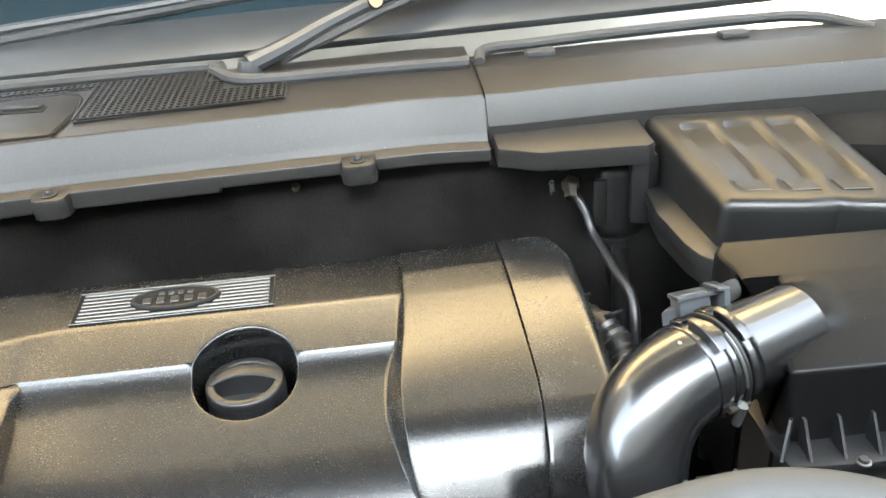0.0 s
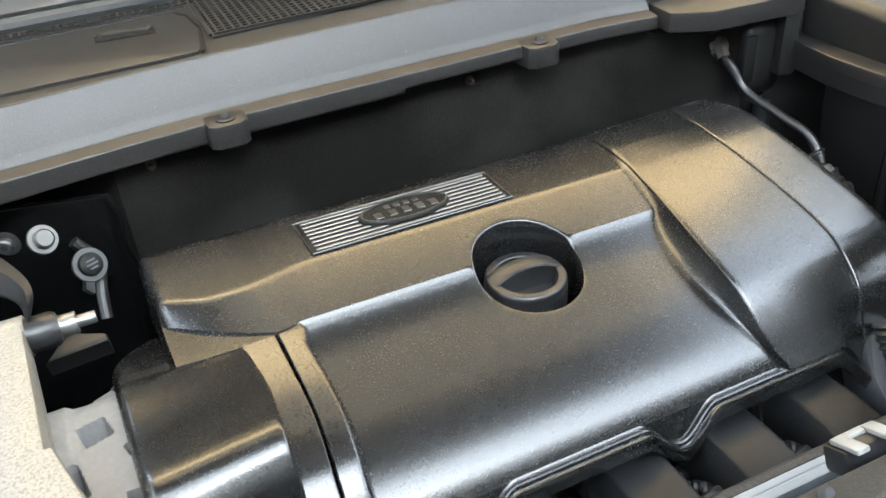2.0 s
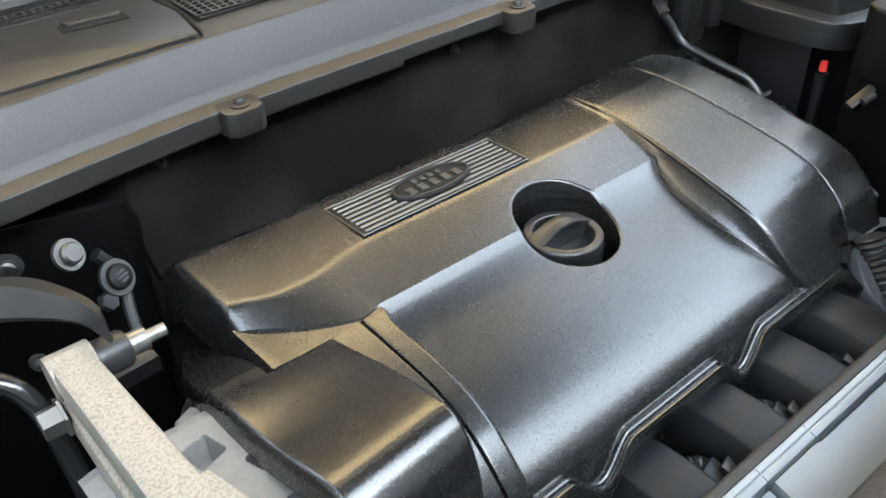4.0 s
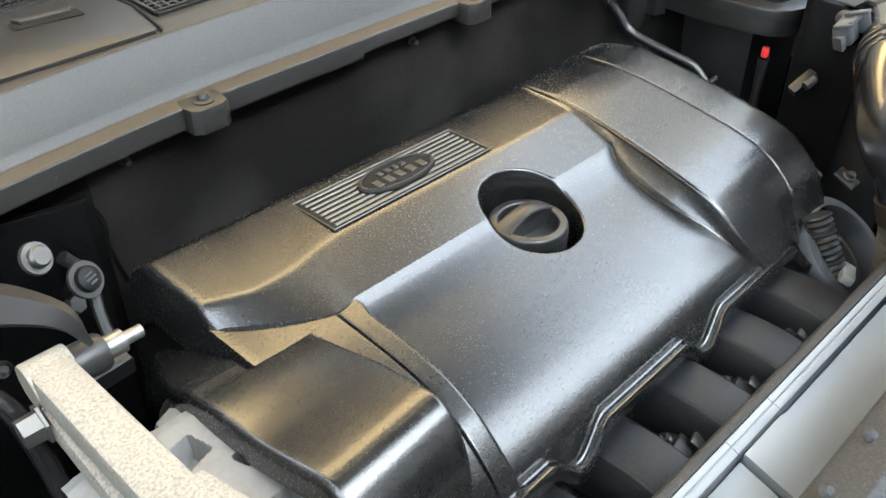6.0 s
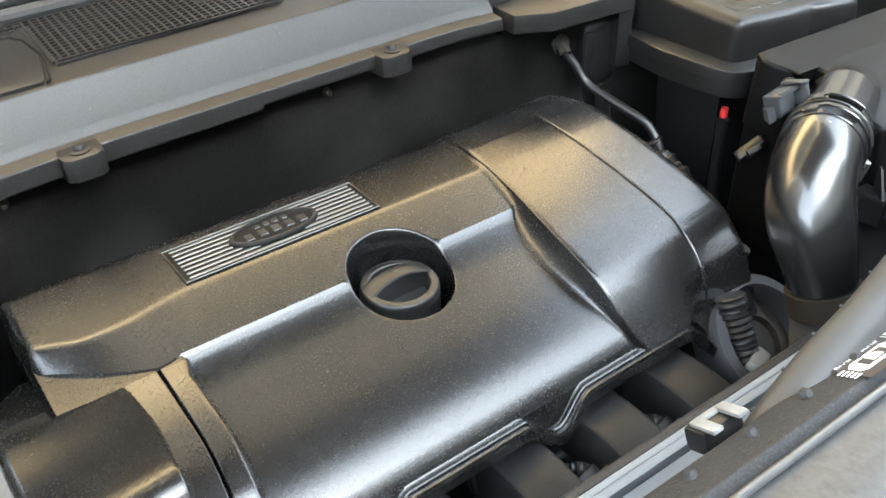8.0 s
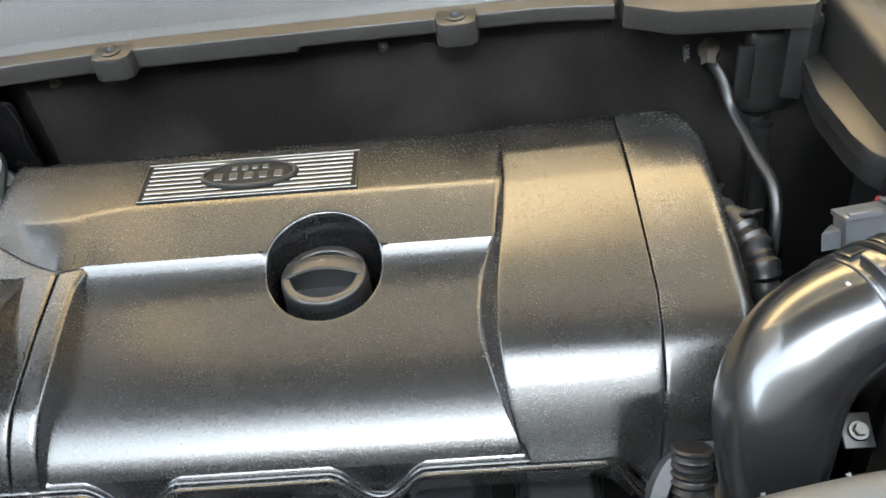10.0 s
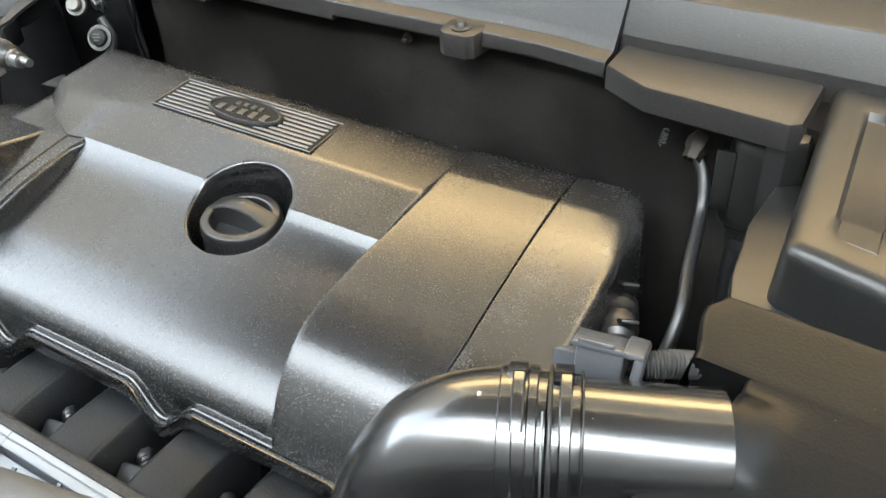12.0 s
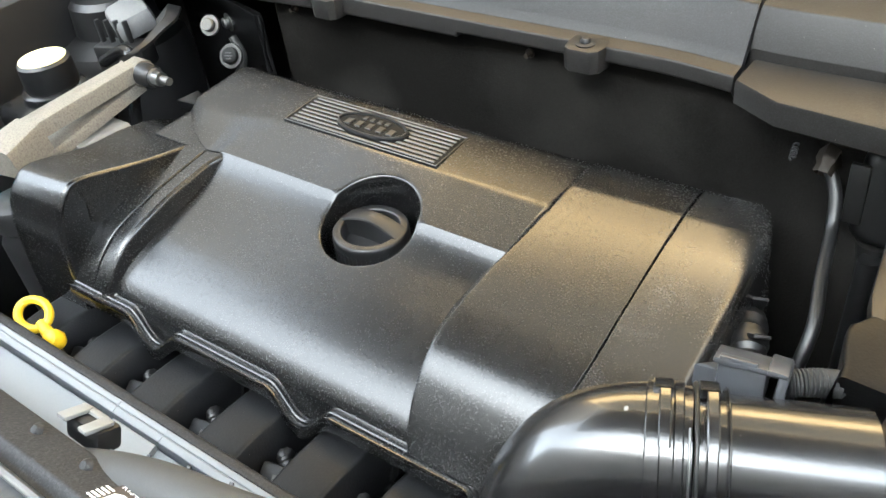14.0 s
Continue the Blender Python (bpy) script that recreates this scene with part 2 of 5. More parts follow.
def prism(outline, z0, z1, bevel=0.002, segs=2, bm=None, m=None):
    """An upright slab over a plan outline."""
    b = bmesh.new()
    lo = [b.verts.new((x, y, z0)) for x, y in outline]
    hi = [b.verts.new((x, y, z1)) for x, y in outline]
    n = len(outline)
    b.faces.new(lo[::-1])
    top = b.faces.new(hi)
    for i in range(n):
        j = (i + 1) % n
        b.faces.new((lo[i], lo[j], hi[j], hi[i]))
    bmesh.ops.recalc_face_normals(b, faces=b.faces)
    if bevel:
        bmesh.ops.bevel(b, geom=list(top.edges), offset=bevel, segments=segs, profile=0.5, affect="EDGES", clamp_overlap=True)
    if m is not None:
        bmesh.ops.transform(b, matrix=m, verts=b.verts)
    return merge(bm, b)


def sheet(rows, close=False, bm=None):
    """A quad sheet from rows of points."""
    b = bmesh.new()
    vs = [[b.verts.new(p) for p in r] for r in rows]
    for r, q in zip(vs, vs[1:]):
        m = len(r)
        for i in range(m if close else m - 1):
            j = (i + 1) % m
            b.faces.new((r[i], r[j], q[j], q[i]))
    return merge(bm, b)


def fillet(pts, per=6):
    """A polyline of (y, z, radius) with rounded corners, as (y, z) points."""
    out = [Vector(pts[0][:2])]
    for i in range(1, len(pts) - 1):
        a, b, c = (Vector(p[:2]) for p in pts[i - 1:i + 2])
        r = pts[i][2] if len(pts[i]) > 2 else 0
        u, v = (a - b), (c - b)
        ang = u.angle(v) / 2
        if r <= 0 or abs(ang - math.pi / 2) < 0.01:
            out.append(b)
            continue
        t = min(r / math.tan(ang), 0.48 * u.length, 0.48 * v.length)
        p, q = b + u.normalized() * t, b + v.normalized() * t
        for k in range(per + 1):
            s = k / per
            out.append(p * (1 - s) ** 2 + b * 2 * s * (1 - s) + q * s * s)
    out.append(Vector(pts[-1][:2]))
    return out


def resample(poly, step):
    """Points along a polyline no further than step apart."""
    out = [poly[0]]
    for a, b in zip(poly, poly[1:]):
        n = max(1, math.ceil((b - a).length / step))
        out += [a.lerp(b, k / n) for k in range(1, n + 1)]
    return out


def spread(a, b, n):
    return [a + (b - a) * k / n for k in range(n + 1)]


def ease(a, b, x):
    t = min(1, max(0, (x - a) / (b - a)))
    return t * t * (3 - 2 * t)


def shell(profile, left, right, edge=(0.004, 0.004), drop=(0.03, 0.03), bend=None, cols=24, flare=(0.0, 0.0)):
    """A moulded panel: a (y, z) profile drawn between two side lines x = left(y), x = right(y), with rounded side edges
    that turn down into skirts. bend(x, y, z, s) may shift a point; s runs 0 to 1 along the profile."""
    rows = []
    n = len(profile)
    for i, p in enumerate(profile):
        y, z = p
        d = (profile[min(i + 1, n - 1)] - profile[max(i - 1, 0)])
        nrm = Vector((d.y, -d.x)).normalized()
        x0, x1 = left(y), right(y)
        row = []
        (r0, r1), (d0, d1) = edge, drop
        side = [(x0 - flare[0], -d0), (x0 - flare[0] * 0.5, -(d0 + r0) * 0.5)] + [(x0 + r0 * (1 - math.cos(a)), -r0 * (1 - math.sin(a))) for a in [math.pi / 2 * k / 5 for k in range(6)]]
        side += [(x0 + r0 + (x1 - x0 - r0 - r1) * k / cols, 0) for k in range(1, cols)]
        side += [(x1 - r1 * (1 - math.cos(a)), -r1 * (1 - math.sin(a))) for a in [math.pi / 2 * k / 5 for k in range(5, -1, -1)]]
        side += [(x1 + flare[1] * 0.5, -(d1 + r1) * 0.5), (x1 + flare[1], -d1)]
        for x, h in side:
            q = (x, y + nrm.x * h, z + nrm.y * h)
            if bend:
                q = bend(*q, i / (n - 1))
            row.append(q)
        rows.append(row)
    return rows


# ---------------------------------------------------------------- engine bay shell
def wall_rear():
    rows = []
    for i in range(49):
        x = -0.80 + 1.65 * i / 48
        bow = 0.815 - 0.30 * max(0, x - 0.02) ** 1.3 - 0.10 * max(0, -0.35 - x) + 0.075 * ease(-0.43, -0.49, x)
        row = []
        for k in range(31):
            z = 0.45 + 0.643 * k / 30
            w = 0.006 * noise.noise((x * 9, z * 11, 0.3)) + 0.004 * noise.noise((x * 22, z * 24, 4.1))
            row.append((x, bow + w - 0.10 * max(0, 0.98 - z), z))
        row += [(x, 0.90, 1.093), (x, 0.90, 0.45)]
        rows.append(row)
    return part("wall_rear", sheet(rows, close=True), FELT)


tagged(wall_rear(), "dark felt sound insulation on the bulkhead", "wall", kind="structure")
tagged(part("engine_bay_floor", box(1.70, 1.05, 0.04, (0.0, 0.42, 0.47), 0.004), DARKMETAL), "dark undertray below the engine", "floor", kind="structure")
for s, nm in ((-1, "wall_left"), (1, "wall_right")):
    tagged(part(nm, box(0.04, 1.05, 0.62, (0.80 * s + 0.02, 0.42, 0.76), 0.004), BLACK), "dark inner wing wall of the engine bay", "wall", kind="structure")
tagged(part("wall_front", box(1.66, 0.04, 0.58, (0.02, 0.20, 0.76), 0.004), BLACK), "dark radiator support behind the grille", "wall", kind="structure")


# ---------------------------------------------------------------- engine cover
NOTCHES = (-0.279, -0.1115)


def notch(x):
    return max(1 - ease(0.001, 0.033, abs(x - c)) for c in NOTCHES)


CB = (-0.15, 0.62, 0.90)
# the engine leans and turns a little in the bay
cover = thing("engine_cover", "black moulded plastic engine cover with satin grain", "engine cover", (-0.15, 0.62, 0.9015), (0, 2.2, 2.0))


def local(rows, base):
    return [[(x - base[0], y - base[1], z - base[2]) for x, y, z in r] for r in rows]


def along(table, y):
    """Linear reading of a falling (y, value) table."""
    for (y0, a), (y1, b) in zip(table, table[1:]):
        if y0 >= y >= y1:
            return a + (b - a) * (y0 - y) / (y0 - y1)
    return table[0][1] if y > table[0][0] else table[-1][1]


def evenly(poly, n):
    """n + 1 points at even steps along a polyline."""
    leng = [0.0]
    for a, b in zip(poly, poly[1:]):
        leng.append(leng[-1] + (b - a).length)
    out, j = [], 0
    for k in range(n + 1):
        d = leng[-1] * k / n
        while j < len(poly) - 2 and leng[j + 1] < d:
            j += 1
        f = (d - leng[j]) / max(1e-9, leng[j + 1] - leng[j])
        out.append(poly[j].lerp(poly[j + 1], min(1, max(0, f))))
    return out


WELL = (-0.1500, 0.6225, 0.0443)
END = -0.4240
EDGE = ((-0.334, 0.6330), (-0.343, 0.6300), (-0.353, 0.6288), (-0.370, 0.6365), (-0.387, 0.6462), (-0.402, 0.6570), (-0.417, 0.6680), (-0.424, 0.6735))
SLOPE = [Vector(p[:2]) for p in spline([(0.6330, 1.0033, 0), (0.6295, 1.0004, 0), (0.6240, 0.9966, 0), (0.6160, 0.9926, 0), (0.603, 0.9880, 0), (0.585, 0.9838, 0), (0.560, 0.9785, 0),
                                        (0.538, 0.9730, 0), (0.520, 0.9667, 0), (0.506, 0.9600, 0), (0.4945, 0.9528, 0), (0.4868, 0.9464, 0), (0.4810, 0.9400, 0)], 6)]


def ridge_front(x):
    """The y of the crease in front of the badge ridge, and how high it lies."""
    return along(EDGE, x), 1.0033 + 0.0017 * ease(-0.334, -0.410, x)


def ridge_rows(x, n=72):
    """The section of the badge ridge at x, from the rear foot over the crest to the front crease."""
    ye, ze = ridge_front(x)
    yc = 0.6850 - 0.012 * ease(-0.30, -0.37, x) + 0.012 * ease(-0.385, -0.424, x)
    sec = fillet([(0.790, 0.930), (0.778, 0.998, 0.012), (0.752, 1.0180, 0.012), (yc, 1.0162, 0.012), (ye, ze)], 8)
    fall = 0.0
    if x < END + 0.008:
        fall = 0.008 * (1 - math.sqrt(max(0, 1 - ((END + 0.008 - x) / 0.008) ** 2)))
    return [(x, p.x, p.y - fall) for p in evenly(sec, n)]


def centre_panel():
    xs = [END + 0.008 * (1 - math.cos(math.pi / 2 * k / 5)) for k in range(5)] + spread(END + 0.008, -0.334, 26) + spread(-0.334, -0.004, 104)[1:]
    rear = [ridge_rows(x) for x in xs]
    first = [(END - 0.001, p[1], p[2] - 0.045) for p in rear[0]]
    bm = sheet(local([first] + rear, CB))
    merge(bm, sheet(local([[p, (p[0], p[1] + 0.0006, p[2] - 0.008)] for p in (r[-1] for r in rear[:32])], CB)))
    front = []
    slope = resample(SLOPE, 0.0030)
    for x in [-0.341] + xs[31:]:
        n = notch(x)
        # below the slope a tongue runs down to the lip at each notch
        front.append([(x, p.x, p.y) for p in slope] + [(x, slope[-1].x - 0.006 * n * f, slope[-1].y - 0.024 * n * f) for f in (0.25, 0.5, 0.75, 1.0)])
    merge(bm, sheet(local(front, CB)))
    bmesh.ops.remove_doubles(bm, verts=bm.verts, dist=0.00005)
    # the round well: cut the sheet back, then lead it to a true circle with a soft rim
    cx, cy, r = WELL[0] - CB[0], WELL[1] - CB[1], WELL[2]
    dist = lambda v: math.hypot(v.co.x - cx, v.co.y - cy)
    bmesh.ops.delete(bm, geom=[f for f in bm.faces if any(dist(v) < r + 0.0022 for v in f.verts)], context="FACES")
    bmesh.ops.delete(bm, geom=[v for v in bm.verts if not v.link_faces], context="VERTS")
    hole = [e for e in bm.edges if e.is_boundary and all(dist(v) < r + 0.009 for v in e.verts)]
    sec = [Vector(p[1:]) for p in ridge_rows(-0.15)] + slope[1:]
    table = [(p.x, p.y) for p in sec if p.x < 0.752]
    rings = []
    for dr, dz in ((0.0012, 0.0), (0.0004, -0.0001), (-0.0003, -0.0005), (-0.0009, -0.0013), (-0.0012, -0.0024), (-0.0014, -0.0100), (-0.0014, -0.0300), (-0.0014, -0.0600)):
        ring = []
        for k in range(112):
            a = 2 * math.pi * k / 112
            x, y = cx + (r + dr) * math.cos(a), cy + (r + dr) * math.sin(a)
            ring.append(bm.verts.new((x, y, along(table, y + CB[1]) - CB[2] + dz)))
        rings.append(ring)
    outer = [bm.edges.new((rings[0][k], rings[0][(k + 1) % 112])) for k in range(112)]
    bmesh.ops.bridge_loops(bm, edges=hole + outer)
    for a, c in zip(rings, rings[1:]):
        for k in range(112):
            j = (k + 1) % 112
            bm.faces.new((a[k], a[j], c[j], c[k]))
    return bm


part("centre_panel", centre_panel(), COVER, cover, smooth=24)

# the raised block: where its inner edge runs, and where the hollow flank below it meets the centre panel
INNER = ((0.790, -0.0095), (0.715, -0.0100), (0.683, -0.0112), (0.642, -0.0150), (0.604, -0.0203), (0.571, -0.0243), (0.545, -0.0256), (0.5375, -0.0254), (0.514, -0.0236), (0.498, -0.0214), (0.485, -0.0175), (0.475, -0.0115), (0.465, -0.0100))
FOOT = ((0.790, -0.0110), (0.715, -0.0118), (0.684, -0.0170), (0.660, -0.0200), (0.6325, -0.0226), (0.622, -0.0290), (0.612, -0.0328), (0.598, -0.0358), (0.580, -0.0380), (0.560, -0.0380), (0.5425, -0.0345), (0.520, -0.0290), (0.505, -0.0240), (0.490, -0.0175), (0.478, -0.0118), (0.465, -0.0105))


def inner(y):
    return along(INNER, y)


def block_profile(front):
    back = fillet([(0.792, 0.930), (0.782, 0.990, 0.02), (0.754, 1.0205, 0.024), (0.712, 1.0222, 0.05), (0.676, 1.0190)], 9)
    flow = spline([(0.676, 1.0190, 0), (0.642, 1.0150, 0), (0.604, 1.0100, 0), (0.574, 1.0048, 0), (0.553, 1.0000, 0), (0.538, 0.9955, 0), (0.526, 0.9900, 0), (0.514, 0.9815, 0), (0.503, 0.9715, 0), (0.492, 0.9605, 0), (0.482, 0.9500, 0), (0.474, front, 0)], 7)
    return resample(back + [Vector((p.x, p.y)) for p in flow[1:]], 0.004)


def block_bend(x, y, z, s):
    # a little higher towards the outer rear; the free end falls away past the lip
    f = ease(0.045, 0.078, x) * ease(0.502, 0.474, y)
    return (x, y - 0.006 * f, z + 0.030 * (x + 0.01) * ease(0.56, 0.69, y) - 0.030 * f)


def block_wall():
    """The hollow flank that runs from the right block's edge down to the centre panel."""
    top = [(p.x, p.y) for p in block_profile(0.9420) if p.x < 0.752]
    low = [(p[1], p[2]) for p in ridge_rows(-0.03) if p[1] < 0.752] + [(p.x, p.y) for p in SLOPE[1:]]
    rows = []
    for k in range(97):
        y = 0.748 - 0.270 * k / 96
        x1, z1 = inner(y) + 0.0012, along(top, y) - 0.0016
        x0, z0 = along(FOOT, y), along(low, y) + 0.0003
        row = []
        for j in range(13):
            t = j / 12
            # dished: steep under the edge, running out softly on the panel
            h = (1 - t) ** 1.7
            row.append((x1 + (x0 - x1) * t, y, z0 + (z1 - z0) * h))
        row.append((x0 - 0.0025, y, z0 - 0.0030))
        rows.append(row)
    return rows


def groove(y):
    return 0.0866 - 0.004 * ease(0.57, 0.50, y) - 0.006 * ease(0.51, 0.475, y)


part("block_wall", sheet(local(block_wall(), CB)), COVER, cover, smooth=40)
part("right_block", sheet(local(shell(block_profile(0.9420), inner, lambda y: groove(y) - 0.0004, (0.0032, 0.0013), (0.030, 0.012), block_bend, 34), CB)), COVER, cover)
part("end_panel", sheet(local(shell(block_profile(0.9380), lambda y: groove(y) + 0.0005, lambda y: 0.1530 - 0.016 * ease(0.70, 0.79, y) - 0.006 * ease(0.56, 0.48, y), (0.0013, 0.014), (0.012, 0.11), block_bend, 20, (0.0, 0.010)), CB)), STAINED, cover)


def strip_profile(front):
    flow = spline([(0.6290, 1.0024, 0), (0.602, 1.0002, 0), (0.5715, 0.9970, 0), (0.550, 0.9932, 0), (0.532, 0.9885, 0), (0.5145, 0.9818, 0), (0.503, 0.9745, 0), (0.4927, 0.9660, 0), (0.483, 0.9560, 0), (0.4735, front, 0)], 8)
    return resample([Vector((p.x, p.y)) for p in flow], 0.003)


def slot(y):
    return -0.3535 - 0.0045 * ease(0.56, 0.49, y)


part("groove_strip", sheet(local(shell(strip_profile(0.9440), lambda y: -0.3790 - 0.003 * ease(0.55, 0.49, y), lambda y: slot(y) - 0.0006, (0.001, 0.0016), (0.02, 0.010), None, 10), CB)), COVER, cover)
part("groove_strip", sheet(local(shell(strip_profile(0.9440), lambda y: slot(y) + 0.0008, lambda y: -0.3345 - 0.0040 * ease(0.55, 0.49, y) + 0.004 * ease(0.612, 0.629, y), (0.0016, 0.0050), (0.010, 0.024), None, 12, (0.0, 0.007)), CB)), COVER, cover)


def left_side(y):
    """The outermost x of the left body along the cover."""
    return -0.4655 + 0.0010 * ease(0.56, 0.50, y) + 0.040 * ease(0.660, 0.785, y)


def left_block():
    back = fillet([(0.792, 0.850), (0.780, 0.905, 0.02), (0.745, 0.945, 0.02), (0.700, 0.9710, 0.03), (0.652, 0.9950, 0.02), (0.640, 0.9990, 0.01), (0.6275, 1.0012)], 9)
    roll = spline([Vector(p) for p in ((0.6265, 1.0016), (0.607, 1.0066), (0.587, 1.0118), (0.570, 1.0168), (0.553, 1.0218), (0.540, 1.0256), (0.528, 1.0290), (0.517, 1.0316),
                                       (0.5085, 1.0322), (0.501, 1.0296), (0.494, 1.0235), (0.486, 1.0110), (0.479, 0.9900), (0.475, 0.955), (0.470, 0.850))], 8)
    prof = resample(back + roll, 0.004)
    right = lambda y: -0.4245 if y > 0.6270 else -0.3760 - 0.006 * ease(0.58, 0.50, y)
    # the top falls a little towards the outer side
    lean = lambda x, y, z, s: (x, y, z - 0.105 * (-0.378 - x) * ease(0.625, 0.56, y) * ease(0.472, 0.50, y))
    return shell(prof, left_side, right, (0.007, 0.0045), (0.020, 0.045), lean, 22, (0.0005, 0.004))


part("left_block", sheet(local(left_block(), CB)), COVER, cover)


def facet():
    """The flat corner between the badge ridge, the strips and the left block."""
    rows = []
    for k in range(25):
        x = END + (-0.334 - END) * k / 24
        y1 = along(EDGE, x) + 0.003
        y0 = 0.6262 if x < -0.3775 else 0.6275
        z = 1.0024 + 0.0010 * ease(-0.40, -0.424, x)
        rows.append([(x, y1 + (y0 - y1) * j / 6, z) for j in range(7)] + [(x, y0 - 0.0005, z - 0.006)])
    rows = [[(rows[0][0][0] - 0.001, p[1], p[2] - 0.03) for p in rows[0]]] + [[(p[0], p[1], p[2] - 0.0004) for p in rows[0]]] + rows[1:]
    return sheet(local(rows, CB))


part("corner_facet", facet(), COVER, cover)


def lip():
    """The double-beaded lip along the front edge, dipping at two notches and falling away at its free end."""
    sec = [(0.0040, 0.0020), (0.0, 0.0), (-0.0016, -0.0018), (-0.0024, -0.0014), (-0.0034, 0.0004), (-0.0046, 0.0010), (-0.0058, 0.0004), (-0.0068, -0.0016), (-0.0076, -0.0022),
           (-0.0084, -0.0016), (-0.0094, -0.0002), (-0.0106, 0.0000), (-0.0118, -0.0012), (-0.0124, -0.0032), (-0.0124, -0.0130), (-0.004, -0.014)]
    rows = []
    for i in range(220):
        x = -0.381 + 0.455 * i / 219
        n = notch(x)
        f = ease(0.038, 0.074, x)
        e = ease(-0.334, -0.350, x)
        y0, z0 = 0.4810 - 0.005 * n - 0.016 * f - 0.003 * e, 0.9405 - 0.022 * n - 0.030 * f + 0.004 * e
        rows.append([(x - CB[0], y0 + a - CB[1], z0 + b - CB[2]) for a, b in sec])
    return sheet(rows, close=True)


part("lip", lip(), COVER, cover)

BADGEBLACK = material("badge_black", (0.006, 0.006, 0.006), 0.55, grain=900, bump=0.2, vary=0.2, spec=0.15)
RIBMETAL = material("badge_rib", (0.115, 0.113, 0.110), 0.42, metal=1.0, vary=0.08, bump=0.05)

# badge plate with fins and a dark oval emblem
BX, BY, BZ = -0.2142, 0.7135, 1.0165
badge = part("badge_plate", box(0.1780, 0.0505, 0.0022, (BX - CB[0], BY - CB[1], BZ - CB[2]), 0.0006, (0, 0, 0)), BADGEBLACK, cover, "dark badge plate with bright ribs")
for i in range(8):
    part("rib", box(0.168, 0.0028, 0.0016, (BX - CB[0], BY - CB[1] - 0.0203 + 0.0058 * i, BZ - CB[2] + 0.0016), 0.0005, (0, 0, 0), 1), RIBMETAL, badge)

for x, y, w, d in ((0.0, 0.0245, 0.1776, 0.0010), (0.0, -0.0245, 0.1776, 0.0010), (-0.0882, 0.0, 0.0010, 0.0480), (0.0882, 0.0, 0.0010, 0.0480)):
    part("border", box(w, d, 0.0012, (BX - CB[0] + x, BY - CB[1] + y, BZ - CB[2] + 0.0014), 0.0003, (0, 0, 0), 1), RIBMETAL, badge)


def oval(rx, ry, z0, z1, bev, n=48):
    return prism([(rx * math.cos(2 * math.pi * k / n), ry * math.sin(2 * math.pi * k / n)) for k in range(n)], z0, z1, bev, 2, None, pose(BX - CB[0], BY - CB[1], BZ - CB[2]))


part("emblem", oval(0.0405, 0.0185, 0.0, 0.0038, 0.001), BADGEBLACK, badge, "dark oval emblem")
ring = bmesh.new()
rows = []
for k in range(64):
    a = 2 * math.pi * k / 64
    rows.append([((0.0382 + o) * math.cos(a) + BX - CB[0], (0.0165 + o) * math.sin(a) + BY - CB[1], BZ - CB[2] + h) for o, h in ((-0.0020, 0.0036), (-0.0015, 0.0054), (-0.0004, 0.0058), (0.0008, 0.0054), (0.0014, 0.0036))])
rows.append(rows[0])
part("emblem_ring", sheet(rows, bm=ring), DARKMETAL, badge, "dark metal emblem ring")
for row, (n, w, y) in enumerate(((4, 0.0068, 0.0072), (5, 0.0098, -0.0034))):
    for i in range(n):
        part("emblem_bar", box(w * 0.72, 0.0092 if row else 0.0054, 0.0020, (BX - CB[0] + (i - (n - 1) / 2) * w * 1.25, BY - CB[1] + y, BZ - CB[2] + 0.0044), 0.0005, (0, 0, 0), 1), EMBLEM, badge)

# oil filler cap standing in the well
cap = thing("oil_filler_cap", "black twist-grip oil filler cap in a round well", "filler cap", (-0.1500, 0.6232, 0.9445), (0, 2.2, 2.0))
part("neck", lathe([(0.029, -0.09), (0.029, 0.006), (0.0, 0.006)], 40), ALU, cap, "pale cast filler neck")
part("cap_body", lathe([(0.0, 0.004), (0.0330, 0.004), (0.0332, 0.0390), (0.0328, 0.0425), (0.0318, 0.0440), (0.0312, 0.0443), (0.0262, 0.0443), (0.0252, 0.0436), (0.0246, 0.0400), (0.0238, 0.0330), (0.0225, 0.0312), (0.0, 0.0312)], 64), BLACK, cap)
GRIP = pose(0, 0.0045, 0)
# the grip arches across the recess, waisted and hollow on both flanks
rows = []
for k in range(25):
    a = -1 + 2 * k / 24
    hw = 0.0076 + 0.0012 * a * a
    h = 0.0530 - 0.0086 * a * a
    rows.append([(a * 0.0298, -hw + 0.0012 * (1 - a * a), 0.0310), (a * 0.0298, -hw + 0.0026 * (1 - a * a), 0.0400), (a * 0.0298, -hw, h - 0.0016), (a * 0.0298, -hw + 0.0008, h - 0.0003), (a * 0.0298, -hw + 0.0016, h), (a * 0.0298, 0.0, h + 0.0004),
                 (a * 0.0298, hw - 0.0016, h), (a * 0.0298, hw - 0.0008, h - 0.0003), (a * 0.0298, hw, h - 0.0016), (a * 0.0298, hw - 0.0026 * (1 - a * a), 0.0400), (a * 0.0298, hw - 0.0012 * (1 - a * a), 0.0310)])
bm = sheet(rows, close=True)
bmesh.ops.transform(bm, matrix=GRIP, verts=bm.verts)
part("grip", bm, BLACK, cap)
for k in range(52):
    a = 2 * math.pi * k / 52
    part("grip_rib", box(0.0010, 0.0016, 0.024, (0.0331 * math.cos(a), 0.0331 * math.sin(a), 0.024), 0, (0, 0, math.degrees(a))), BLACK, cap, smooth=0)
